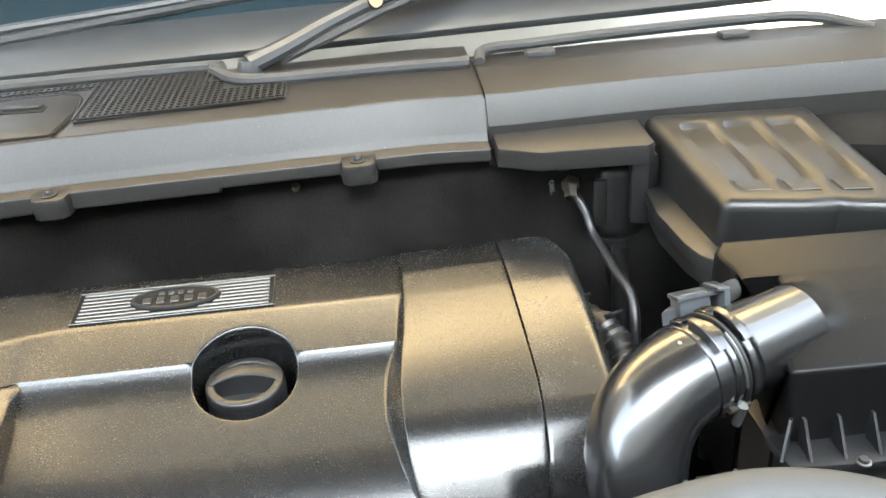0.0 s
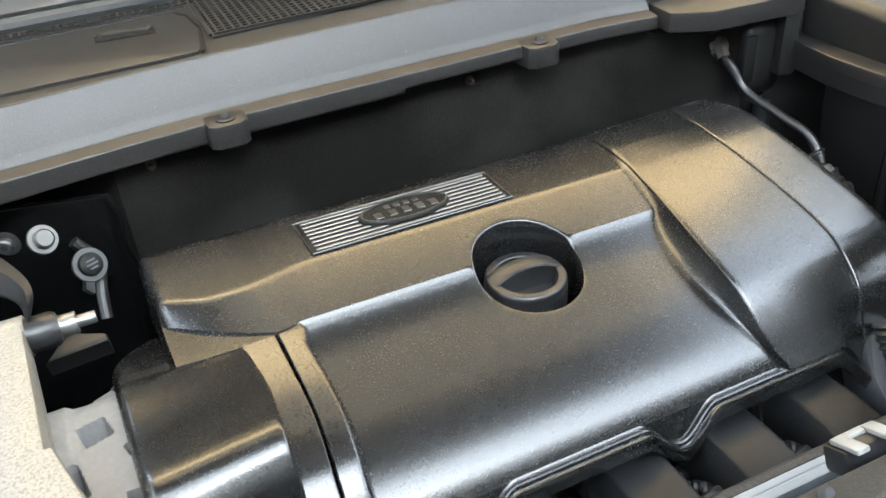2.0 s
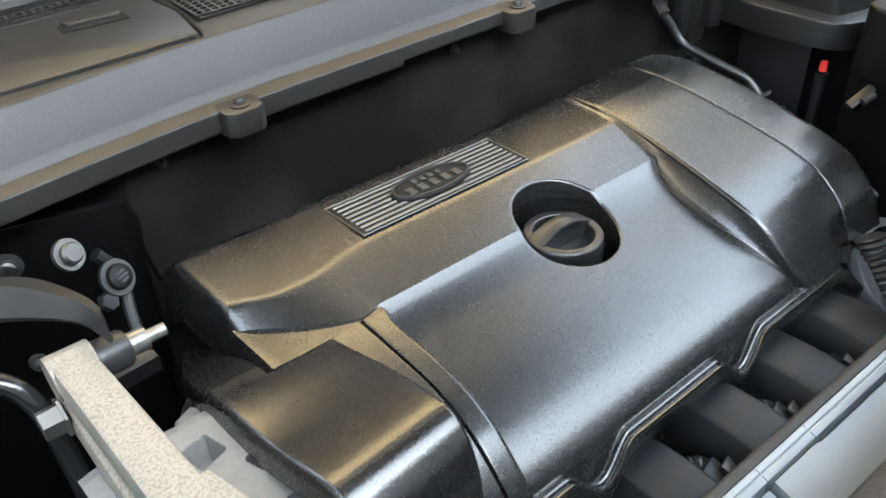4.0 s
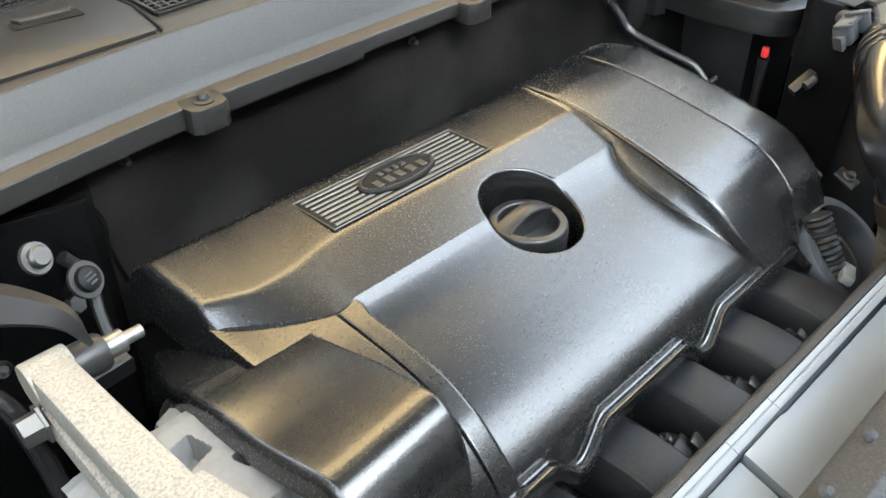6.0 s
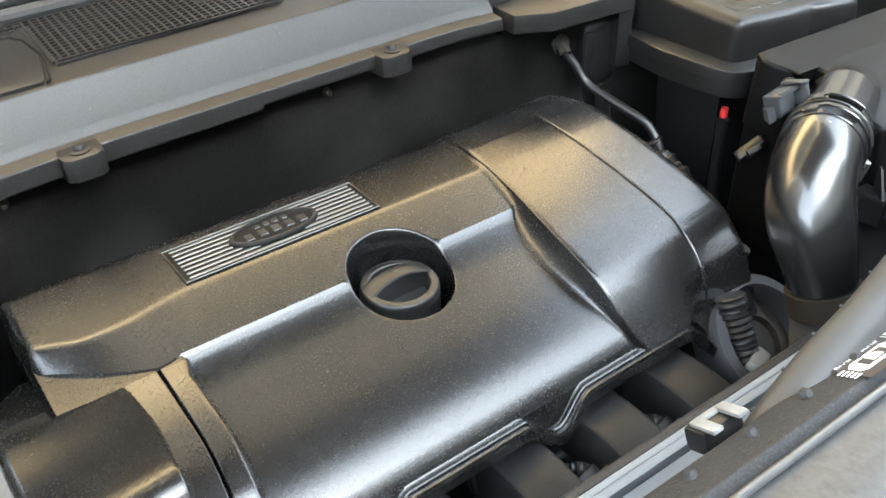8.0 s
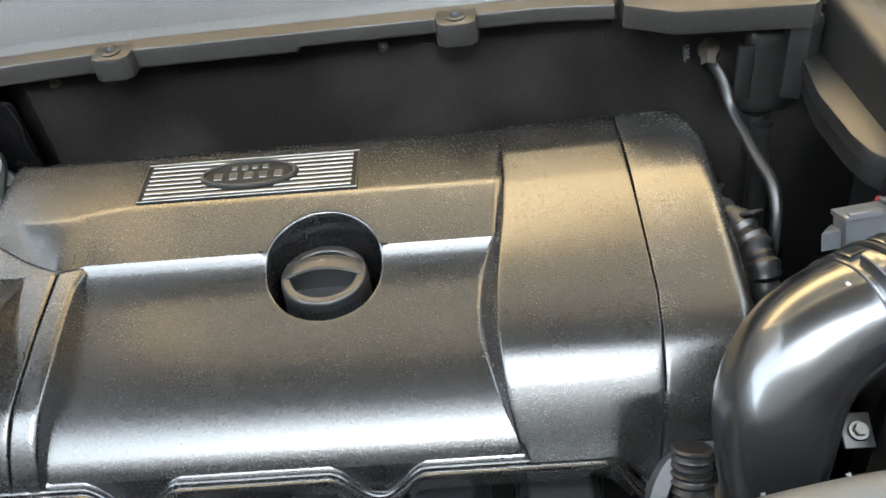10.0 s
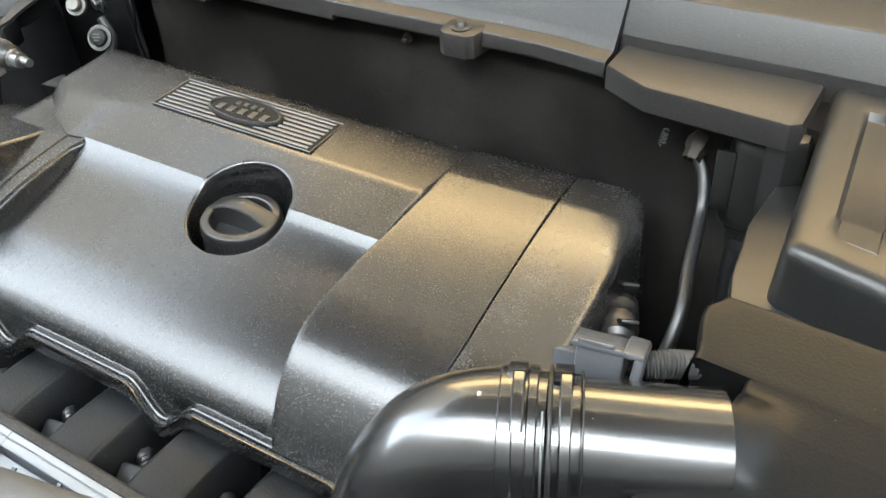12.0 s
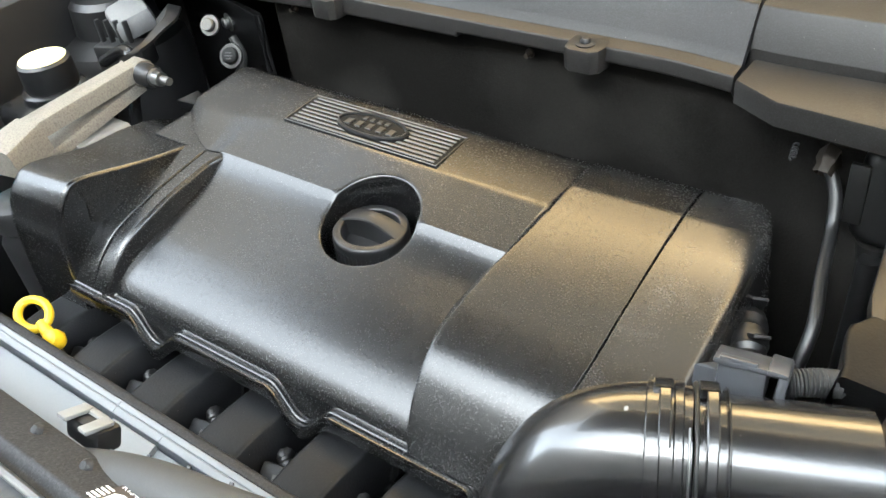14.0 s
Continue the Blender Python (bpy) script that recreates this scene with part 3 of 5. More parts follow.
mark = part("mark", prism([(-0.0028, -0.0012), (0.0028, -0.0012), (0.0028, 0.0012), (0.0008, 0.0012), (0.0008, 0.0022), (-0.0018, 0.0022)], 0.0532, 0.0536, 0, 1, None, GRIP), CONNGREY, cap, smooth=0)


def letters(text, size, at, parent, mat, name="print", turn=0.0):
    """Flat raised lettering in the built-in font, as a mesh."""
    c = bpy.data.curves.new(name, "FONT")
    c.body, c.size, c.extrude = text, size, 0.0001
    ob = new(name, c)
    me = bpy.data.meshes.new_from_object(ob)
    bpy.data.objects.remove(ob)
    bpy.data.curves.remove(c)
    me.materials.append(mat)
    o = new(name, me)
    o.parent = parent
    o.matrix_basis = pose(*at, 0, 0, turn)
    return o


# words run round the front of the rim
for k, ch in enumerate("SEE OWNERS HANDBOOK"):
    a = radians(-136 + 6.3 * k)
    if ch != " ":
        letters(ch, 0.0043, (0.0302 * math.cos(a), 0.0302 * math.sin(a), 0.0443), cap, CONNGREY, "print", math.degrees(a) + 90)


# ---------------------------------------------------------------- inlet runners and what lies between them
def runner():
    """A flat-topped boxy runner with canted flanks, bending down towards the front."""
    pts = spline([(0, 0.540, 0.886), (0, 0.490, 0.8965), (0, 0.455, 0.9010), (0, 0.425, 0.9005), (0, 0.403, 0.8940), (0, 0.388, 0.872), (0, 0.380, 0.830), (0, 0.378, 0.780)], 7)
    sec = [(-0.0280, -0.022), (-0.0278, -0.006), (-0.0270, -0.002), (-0.0222, 0.0165), (-0.0205, 0.0182), (-0.0180, 0.0187), (0.0180, 0.0187), (0.0205, 0.0182), (0.0222, 0.0165), (0.0270, -0.002), (0.0278, -0.006), (0.0280, -0.022)]
    rows = []
    for i, p in enumerate(pts):
        d = (pts[min(i + 1, len(pts) - 1)] - pts[max(i - 1, 0)]).normalized()
        up = Vector((1, 0, 0)).cross(d)
        up = up if up.z > 0 or (abs(up.z) < 0.35 and up.y < 0) else -up
        rows.append([p + Vector((a, 0, 0)) + up * b - Vector((0, 0.45, 0.85)) for a, b in sec])
    return sheet(rows, close=True)


first = thing("inlet_runner", "black plastic inlet manifold runner with a bolted collar", "manifold runner", (-0.398, 0.45, 0.85), group="inlet runners")
part("runner_tube", runner(), RUNNER, first)
part("collar", box(0.062, 0.010, 0.046, (0.0, 0.046, 0.046), 0.004, (-20, 0, 0)), RUNNER, first)
for x in (-0.3145, -0.2310, -0.1460, -0.0640, 0.0150):
    copy_thing(first, pose(x, 0.45, 0.85))

block = thing("engine_block", "dark engine casting below the cover", "engine", (-0.15, 0.60, 0.49))
part("casting", box(0.62, 0.26, 0.34, (0, 0.03, 0.17), 0.02), DARKMETAL, block)
part("fuel_rail", tube([(-0.26, -0.115, 0.372), (0.22, -0.115, 0.372)], 0.008), DARKMETAL, block)
for x in (-0.356, -0.273, -0.1885, -0.105, -0.0245):
    inj = thing("injector", "grey injector plug with a corrugated loom", "connector", (x, 0.446, 0.848), group="injectors")
    part("plug", box(0.022, 0.026, 0.020, (0, -0.014, 0.040), 0.003, (28, 0, 12)), DARKMETAL, inj)
    part("loom", tube(spline([(-0.022, 0.02, 0.02), (-0.010, 0.008, 0.042), (0.002, 0.0, 0.046), (0.012, -0.004, 0.03)], 10), lambda s: 0.0058 + 0.0009 * math.sin(s * 90), 10), BLACK, inj)
    part("clip", box(0.012, 0.020, 0.004, (0.012, -0.022, 0.049), 0.001, (28, 0, 12)), WASHER, inj)


# ---------------------------------------------------------------- cowl (scuttle) panels
def cowl_shift(x):
    """How far the cowl bows towards the front at x."""
    return -0.022 * ease(-0.30, -0.62, x) - 0.010 * ease(0.02, 0.12, x) - 0.02 * ease(0.2, 0.6, x)


def cowl_rows(xs, prof, base):
    # the hanging flange is a little deeper beyond a small step
    deep = lambda x, z: 0.0045 if x < -0.170 and z < 1.0905 else 0.0
    return [[(x - base[0], y + cowl_shift(x) - base[1], z - deep(x, z) - base[2]) for y, z in prof] for x in xs]


QB = (-0.30, 0.86, 1.08)
cowl = thing("windscreen_cowl", "dark grey moulded plastic windscreen cowl panel", "cowl", QB)
FACE = [(0.8385, 1.1400, 0.004), (0.8180, 1.1080, 0.003), (0.8130, 1.1010, 0.003), (0.7985, 1.0995, 0.0025), (0.7960, 1.0870, 0.002), (0.8150, 1.0850)]
left_prof = fillet([(0.990, 1.128), (0.990, 1.1425, 0.003), (0.930, 1.1425, 0.01)] + FACE, 4)
part("cowl_body", sheet(cowl_rows(sorted(spread(-0.80, 0.0905, 60) + [-0.1705, -0.1695]), left_prof, QB)), COWL, cowl)
part("end_flange", sheet([[(0.0905 - QB[0], y + cowl_shift(0.09) - QB[1], z - QB[2]) for y, z in left_prof], [(0.0905 - QB[0], y + cowl_shift(0.09) - QB[1] + 0.004, z - QB[2] - 0.006) for y, z in left_prof]]), BLACK, cowl)
# rubber strip along the rear edge
strip = spline([(-0.80, 1.002, 1.146), (-0.50, 1.000, 1.146), (-0.21, 0.993, 1.146), (-0.185, 0.975, 1.146), (-0.160, 0.940, 1.146), (-0.120, 0.925, 1.146), (0.00, 0.920, 1.146), (0.088, 0.912, 1.146)], 8)
part("rear_strip", tube([(p.x - QB[0], p.y - QB[1], p.z - QB[2]) for p in strip], 0.0075, 10), RUBBER, cowl, "black rubber edge strip")
for x in (-0.327, -0.036):
    boss = part("fixing_boss", prism([(-0.020, 0.016), (-0.016, -0.010), (-0.010, -0.0145), (0.010, -0.0145), (0.016, -0.010), (0.020, 0.016)], -0.019, 0.001, 0.003, 2, None, pose(x - QB[0], 0.7975 - QB[1], 1.0995 - QB[2])), COWL, cowl)
    part("bolt_head", lathe([(0.0, 0.0055), (0.0030, 0.0055), (0.0042, 0.0042), (0.0046, 0.0020), (0.0082, 0.0012), (0.0082, 0.0)], 20, (x - QB[0], 0.7955 - QB[1], 1.1005 - QB[2])), DARKMETAL, boss)

# access lid with finger slot
lid_out = [(-0.620, 0.8420), (-0.345, 0.8420), (-0.3300, 0.8422), (-0.3275, 0.846), (-0.3195, 0.900), (-0.324, 0.935), (-0.332, 0.950), (-0.350, 0.956), (-0.600, 0.956), (-0.620, 0.95)]
lid_p = part("access_lid", prism([(x - QB[0], y - QB[1]) for x, y in lid_out], 0.060, 0.0632, 0.0004), COWL, cowl)
part("finger_slot", prism([(-0.404 - QB[0], 0.914 - QB[1]), (-0.353 - QB[0], 0.908 - QB[1]), (-0.353 - QB[0], 0.923 - QB[1]), (-0.404 - QB[0], 0.929 - QB[1])], 0.0610, 0.0640, 0.0), BADGEBLACK, lid_p)
part("slot_lip", prism([(-0.398 - QB[0], 0.9205 - QB[1]), (-0.360 - QB[0], 0.9160 - QB[1]), (-0.355 - QB[0], 0.9240 - QB[1]), (-0.401 - QB[0], 0.9300 - QB[1])], 0.0620, 0.0668, 0.0015), COWL, lid_p)
groove = [(x - QB[0] + (0.003 if x > -0.4 else 0), y - QB[1] + (0.003 if y > 0.9 else -0.002)) for x, y in lid_out]
part("lid_gap", tube([(x, y, 0.0624) for x, y in groove[2:9]], 0.0013, 6), BADGEBLACK, cowl)

# air grille: a recessed bed with a lattice of bars over it
part("grille_bed", prism([(a - QB[0], b - QB[1]) for a, b in ((-0.500, 0.966), (-0.318, 0.966), (-0.312, 0.868), (-0.103, 0.876), (-0.101, 0.912), (-0.165, 0.918), (-0.195, 0.978), (-0.50, 0.984))], 0.0605, 0.0632, 0.0), BLACK, cowl, smooth=0)


def grille_depth(x):
    """The front and rear y of the grille at x."""
    a = 0.968 if x < -0.318 else 0.870 + 0.0000 + (x + 0.312) * 0.03
    b = 0.980 - 0.064 * ease(-0.198, -0.160, x)
    return a, b


lat = bmesh.new()
for k in range(56):
    x = -0.498 + 0.0071 * k
    if x > -0.104:
        break
    a, b = grille_depth(x)
    lat = box(0.0022, b - a, 0.0022, (x - QB[0], (a + b) / 2 - QB[1], 0.0642), 0, bm=lat)
for k in range(16):
    y = 0.872 + 0.0071 * k
    x0 = -0.310 if y < 0.968 else -0.498
    x1 = -0.104 if y < 0.915 else (-0.172 if y < 0.95 else -0.19)
    lat = box(x1 - x0, 0.0022, 0.0022, ((x0 + x1) / 2 - QB[0], y - QB[1], 0.0640), 0, bm=lat)
part("grille_lattice", lat, COWL, cowl, smooth=0)

RB = (0.30, 0.84, 1.08)
ccov = thing("windscreen_cowl", "smooth dark grey plastic cowl end cover", "cowl", RB)
right_prof = fillet([(0.985, 1.120), (0.960, 1.1400, 0.012), (0.905, 1.1450, 0.04), (0.8385, 1.1400, 0.004), (0.8230, 1.1120, 0.003), (0.8200, 1.0900)], 4)
part("cover_body", sheet(cowl_rows(spread(0.0932, 0.700, 40), right_prof, RB)), COWL, ccov)
part("cover_edge", sheet([[(0.0932 - RB[0], y + cowl_shift(0.0932) - RB[1], z - RB[2]) for y, z in right_prof], [(0.0932 - RB[0], y + cowl_shift(0.0932) - RB[1] + 0.004, z - RB[2] - 0.006) for y, z in right_prof]]), BLACK, ccov)
part("joint_backing", sheet([[(x - RB[0], y + cowl_shift(x) - RB[1] + 0.003, z - 0.005 - RB[2]) for y, z in right_prof] for x in (0.080, 0.106)]), BLACK, ccov)
for x in (0.165, 0.372):
    part("tab", box(0.030, 0.020, 0.007, (x - RB[0], 0.932 + cowl_shift(x) - RB[1], 0.0655), 0.002, (-6, 0, 0)), RUBBER, ccov)
part("rear_strip", tube([(p.x - RB[0], p.y - RB[1], p.z - RB[2]) for p in spline([(0.098, 0.905, 1.147), (0.108, 0.935, 1.150), (0.16, 0.940, 1.150), (0.25, 0.945, 1.150), (0.40, 0.945, 1.150), (0.47, 0.935, 1.148), (0.52, 0.90, 1.140)], 8)], 0.006, 10), RUBBER, ccov)
part("shelf", prism([(a - RB[0], b - RB[1]) for a, b in ((0.0960, 0.835), (0.0960, 0.7790), (0.1330, 0.7590), (0.2330, 0.7500), (0.2400, 0.7560), (0.2400, 0.835))], 0.0050, 0.0245, 0.003, 2), COWL, ccov)


# ---------------------------------------------------------------- windscreen and wiper
screen = thing("windscreen", "tinted windscreen glass above a pale lower trim", "windscreen", (0, 1.06, 1.12))
part("glass", box(1.70, 0.90, 0.006, (0, 0.44, 0.27), 0.001, (30, 0, 0)), glass, screen)
part("lower_trim", box(1.70, 0.075, 0.012, (0, 0.020, 0.034), 0.004, (22, 0, 0)), CONNGREY, screen)
wiper = thing("windscreen_wiper", "grey windscreen wiper arm with black blade", "wiper", (-0.145, 0.955, 1.14))
part("pivot", lathe([(0.0, 0.022), (0.010, 0.021), (0.013, 0.014), (0.014, 0.0)], 24), CONNGREY, wiper)
part("arm", tube(spline([(0.0, 0.0, 0.014), (0.035, 0.020, 0.022), (0.085, 0.058, 0.034), (0.135, 0.085, 0.046)], 6), lambda s: 0.012 - 0.003 * s, 10), CONNGREY, wiper)
part("joint", lathe([(0.0, 0.012), (0.009, 0.012), (0.010, -0.012), (0.0, -0.012)], 20, (0.138, 0.087, 0.047), (70, 0, 30)), BRASS, wiper)
part("blade_arm", tube([(0.138, 0.087, 0.047), (0.42, 0.185, 0.104)], 0.009, 10), CONNGREY, wiper)
part("blade", tube([(0.03, 0.018, 0.010), (0.15, 0.085, 0.036), (0.42, 0.175, 0.088)], 0.006, 8), RUBBER, wiper)
wiper2 = thing("windscreen_wiper", "black windscreen wiper blade lying on the glass", "wiper", (-0.46, 1.10, 1.17))
part("rubber_blade", tube([(0.0, 0.0, 0.0), (0.25, 0.030, 0.014), (0.50, 0.05, 0.022)], 0.007, 8), RUBBER, wiper2)
part("blade_spine", tube([(-0.25, -0.02, 0.004), (0.0, 0.005, 0.012), (0.5, 0.055, 0.03)], 0.006, 8), CONNGREY, wiper2)


# ---------------------------------------------------------------- fuse box
FB = (0.30, 0.70, 1.00)
fuse = thing("fuse_box", "dark grey plastic fuse box with ribbed lid", "fuse box", FB)


def lid_shell():
    """A lid with three shallow recesses, rounded rim and deep skirt."""
    quad = [Vector(p) for p in ((0.2690, 0.6440, 1.0985), (0.4000, 0.6140, 1.0965), (0.3980, 0.7955, 1.1035), (0.2560, 0.8065, 1.1065))]
    us = [0.0, 0.06]
    for c in (0.09, 0.385, 0.68):
        us += [c, c + 0.020, c + 0.195, c + 0.225]
    us += [0.94, 1.0]
    vs = [0.0, 0.035, 0.060, 0.17, 0.22, 0.5, 0.86, 0.885, 0.94, 1.0]
    low = [1 if any(c + 0.015 < u < c + 0.20 for c in (0.09, 0.385, 0.68)) else 0 for u in us]
    deep = {0.17: 0.45, 0.22: 1, 0.5: 1, 0.86: 1}
    b = bmesh.new()
    grid = []
    for v in vs:
        row = []
        for u, lo in zip(us, low):
            p = quad[0].lerp(quad[1], u).lerp(quad[3].lerp(quad[2], u), v)
            p.z -= 0.0042 * lo * deep.get(v, 0)
            p.y += 0.006 * max(0, 1 - abs(u - 0.63) / 0.08) * (v < 0.01)
            row.append(b.verts.new(p - Vector(FB)))
        grid.append(row)
    for r, q in zip(grid, grid[1:]):
        for i in range(len(r) - 1):
            b.faces.new((r[i], r[i + 1], q[i + 1], q[i]))
    n, m = len(us), len(vs)
    loop = [(grid[0][i].co, -90) for i in range(n)] + [(grid[0][-1].co, a) for a in (-67, -45, -22)] + [(grid[j][-1].co, 0) for j in range(m)]
    loop += [(grid[-1][-1].co, a) for a in (22, 45, 67)] + [(grid[-1][i].co, 90) for i in range(n - 1, -1, -1)] + [(grid[-1][0].co, a) for a in (112, 135, 157)]
    loop += [(grid[j][0].co, 180) for j in range(m - 1, -1, -1)] + [(grid[0][0].co, a) for a in (202, 225, 247)]
    r = 0.010
    rings = []
    for out, drop in [(r * math.sin(radians(a)), r * (1 - math.cos(radians(a)))) for a in (0, 22, 45, 67, 90)] + [(r + 0.0015, 0.030), (r + 0.0025, 0.0455)]:
        rings.append([b.verts.new((c.x + out * math.cos(radians(a)), c.y + out * math.sin(radians(a)), c.z - drop)) for c, a in loop])
    for p, q in zip(rings, rings[1:]):
        for i in range(len(p)):
            j = (i + 1) % len(p)
            b.faces.new((p[i], p[j], q[j], q[i]))
    return b


lidf = part("lid", lid_shell(), BOXGREY, fuse, smooth=40)
for c in (0.09, 0.385, 0.68):
    x = 0.269 + 0.131 * (c + 0.022)
    part("rib_pad", prism([(0.0, 0.0), (0.0225, -0.005), (0.0215, 0.016), (-0.0005, 0.020)], 0.0, 0.0012, 0.0006, 1, None, pose(x - 0.0012 - FB[0], 0.6570 - 0.22 * (x - 0.269) - FB[1], 0.0972, -2, -1, 0)), BOXGREY, lidf)


def fo(pts):
    return [(x - FB[0], y - FB[1]) for x, y in pts]


part("lid_flange", prism(fo(((0.236, 0.812), (0.228, 0.705), (0.234, 0.650), (0.240, 0.628), (0.250, 0.616), (0.268, 0.609), (0.420, 0.604), (0.420, 0.80))), 0.044, 0.0565, 0.003), BOXGREY, fuse)
part("flange_skirt", prism(fo(((0.238, 0.800), (0.231, 0.705), (0.237, 0.652), (0.243, 0.631), (0.253, 0.619), (0.269, 0.612), (0.415, 0.608), (0.415, 0.80))), 0.026, 0.0435, 0.002), BOXGREY, fuse)
part("body", prism(fo(((0.296, 0.790), (0.290, 0.700), (0.296, 0.672), (0.405, 0.668), (0.405, 0.79))), -0.16, 0.0295, 0.002), BLACK, fuse)
part("side_bracket", prism(fo(((0.222, 0.785), (0.220, 0.757), (0.234, 0.752), (0.246, 0.760), (0.246, 0.790))), 0.020, 0.090, 0.005), BOXGREY, fuse)
part("latch", box(0.014, 0.030, 0.008, (0.412 - FB[0], 0.735 - FB[1], 0.075), 0.003, (0, 0, 10)), CONNGREY, fuse)
part("pale_clip", tube(spline([(0.110, 0.075, 0.080), (0.128, 0.070, 0.088), (0.150, 0.080, 0.086), (0.165, 0.100, 0.080)], 6), 0.004, 10), RAILGREY, fuse)

# air filter housing, its top falling towards the front
airbox = thing("airbox", "large black plastic air filter housing with ribbed front", "airbox", (0.24, 0.48, 0.80))


def box_left(y):
    if y > 0.5520:
        return 0.2360 + 0.006 * ease(0.588, 0.597, y) + 0.006 * ease(0.585, 0.555, y)
    if y > 0.5050:
        return 0.2690
    return 0.2430 + max(0, y - 0.4780) * 0.96 + 0.006 * ease(0.462, 0.455, y)


def fairing(x, y, z, s):
    """The shell swells where the air tube runs into it."""
    yc, zc = 0.4875 + 0.469 * (x - 0.2), 1.060 - 0.0625 * (x - 0.2)
    zt = zc + math.sqrt(max(0, 0.0312 ** 2 - (y - yc) ** 2))
    if y > 0.4900 and x > 0.2685 and z > 1.04 and zt > z:
        z += (zt - z) * ease(0.298, 0.272, x)
    return (x, y - 0.02 * (x - 0.25), z - 0.03 * max(0, x - 0.25))


top_prof = resample(fillet([(0.602, 0.880), (0.600, 1.0845, 0.003), (0.5525, 1.0800), (0.5520, 1.0799), (0.5300, 1.0765, 0.03), (0.5055, 1.0715), (0.5050, 1.0714), (0.4640, 1.0610, 0.005), (0.456, 0.990, 0.002), (0.455, 0.968)], 5), 0.004)
part("upper_shell", sheet([[(x - 0.24, y - 0.48, z - 0.80) for x, y, z in r] for r in shell(top_prof, box_left, lambda y: 0.66, (0.004, 0.01), (0.07, 0.05), fairing, 30)]), AIRBOX, airbox)
part("lower_shell", prism([(0.034, 0.112), (0.010, 0.050), (-0.004, 0.030), (-0.002, -0.012), (0.020, -0.017), (0.36, -0.028), (0.39, 0.10)], -0.10, 0.195, 0.003), BLACK, airbox)
part("ledge", prism([(-0.008, -0.012), (-0.004, -0.045), (0.040, -0.049), (0.36, -0.061), (0.36, -0.02)], 0.199, 0.205, 0.002), BLACK, airbox)
part("ledge_skirt", prism([(0.000, -0.014), (0.004, -0.036), (0.040, -0.040), (0.36, -0.052), (0.36, -0.02)], 0.170, 0.1985, 0.002), BLACK, airbox)
for k in range(9):
    part("front_rib", prism([(0.0, 0.0), (0.020, 0.0), (0.0035, 0.0235), (0.0, 0.0235)], -0.0011, 0.0011, 0.0004, 1, None, Matrix.Translation((0.0115 + 0.0235 * k, -0.0235 - 0.0009 * k, 0.2045)) @ Matrix(((0, 0, 1, 0), (-1, 0, 0, 0), (0, 1, 0, 0), (0, 0, 0, 1)))), BLACK, airbox)
part("corner_rib", prism([(0.0, 0.0), (0.020, 0.0), (0.0035, 0.0235), (0.0, 0.0235)], -0.0011, 0.0011, 0.0004, 1, None, pose(0.004, -0.0225, 0.2045, 0, 0, -35) @ Matrix(((0, 0, 1, 0), (-1, 0, 0, 0), (0, 1, 0, 0), (0, 0, 0, 1)))), BLACK, airbox)
part("clip_plate", box(0.024, 0.010, 0.010, (0.000, -0.049, 0.196), 0.003), TRIM, airbox)
part("bolt", lathe([(0.0, 0.004), (0.003, 0.004), (0.0036, 0.002), (0.005, 0.0015), (0.005, 0.0)], 16, (0.044, -0.049, 0.205)), STEEL, airbox)
flange_bolt = thing("bracket_bolt", "bright hexagon bolt on a dark bracket", "bolt", (0.215, 0.500, 0.922))
flange_bolt.scale = (0.6, 0.6, 0.6)
part("bolt_head", lathe([(0.0, 0.010), (0.0065, 0.010), (0.0075, 0.008), (0.0075, 0.002)], 6, (0, 0, 0), (25, 0, 0)), STEEL, flange_bolt)
part("washer", lathe([(0.0, 0.003), (0.0105, 0.003), (0.0115, 0.0), (0.0, -0.002)], 24, (0, 0, 0), (25, 0, 0)), STEEL, flange_bolt)
part("bracket", box(0.034, 0.040, 0.006, (0.0, 0.004, -0.005), 0.002, (25, 0, 0)), BLACK, flange_bolt)

# intake duct: straight mass-air-flow tube, clamps, elbow and bellows
DB = (0.185, 0.485, 1.058)
duct = thing("intake_duct", "satin black plastic intake elbow and straight air tube", "intake duct", DB)


def dl(p):
    return (p[0] - DB[0], p[1] - DB[1], p[2] - DB[2])


straight = [dl(p) for p in [(0.196, 0.4856, 1.0602), (0.215, 0.4945, 1.0590), (0.240, 0.5062, 1.0575), (0.254, 0.5128, 1.0566), (0.2690, 0.5199, 1.0557)]]
part("air_tube", tube(straight, 0.0315, 40), DUCT, duct)
elbow_path = spline([dl(p) for p in [(0.196, 0.4856, 1.0602), (0.172, 0.4755, 1.0590), (0.150, 0.464, 1.050), (0.136, 0.450, 1.030), (0.131, 0.432, 1.002), (0.130, 0.418, 0.972)]], 9)
part("elbow", tube(elbow_path, lambda s: 0.0335 + 0.0010 * math.sin(s * math.pi) - 0.0065 * ease(0.62, 1.0, s), 44), DUCT, duct)
part("elbow_ring", tube([dl(p) for p in [(0.130, 0.420, 0.976), (0.130, 0.416, 0.966), (0.130, 0.412, 0.957)]], 0.0300, 40), FITTING, duct)
part("bellows", tube(spline([dl(p) for p in [(0.130, 0.414, 0.958), (0.131, 0.408, 0.925), (0.140, 0.405, 0.880), (0.150, 0.405, 0.820)]], 24), lambda s: 0.0245 + 0.0020 * math.sin(s * 95), 36), RUBBER, duct)


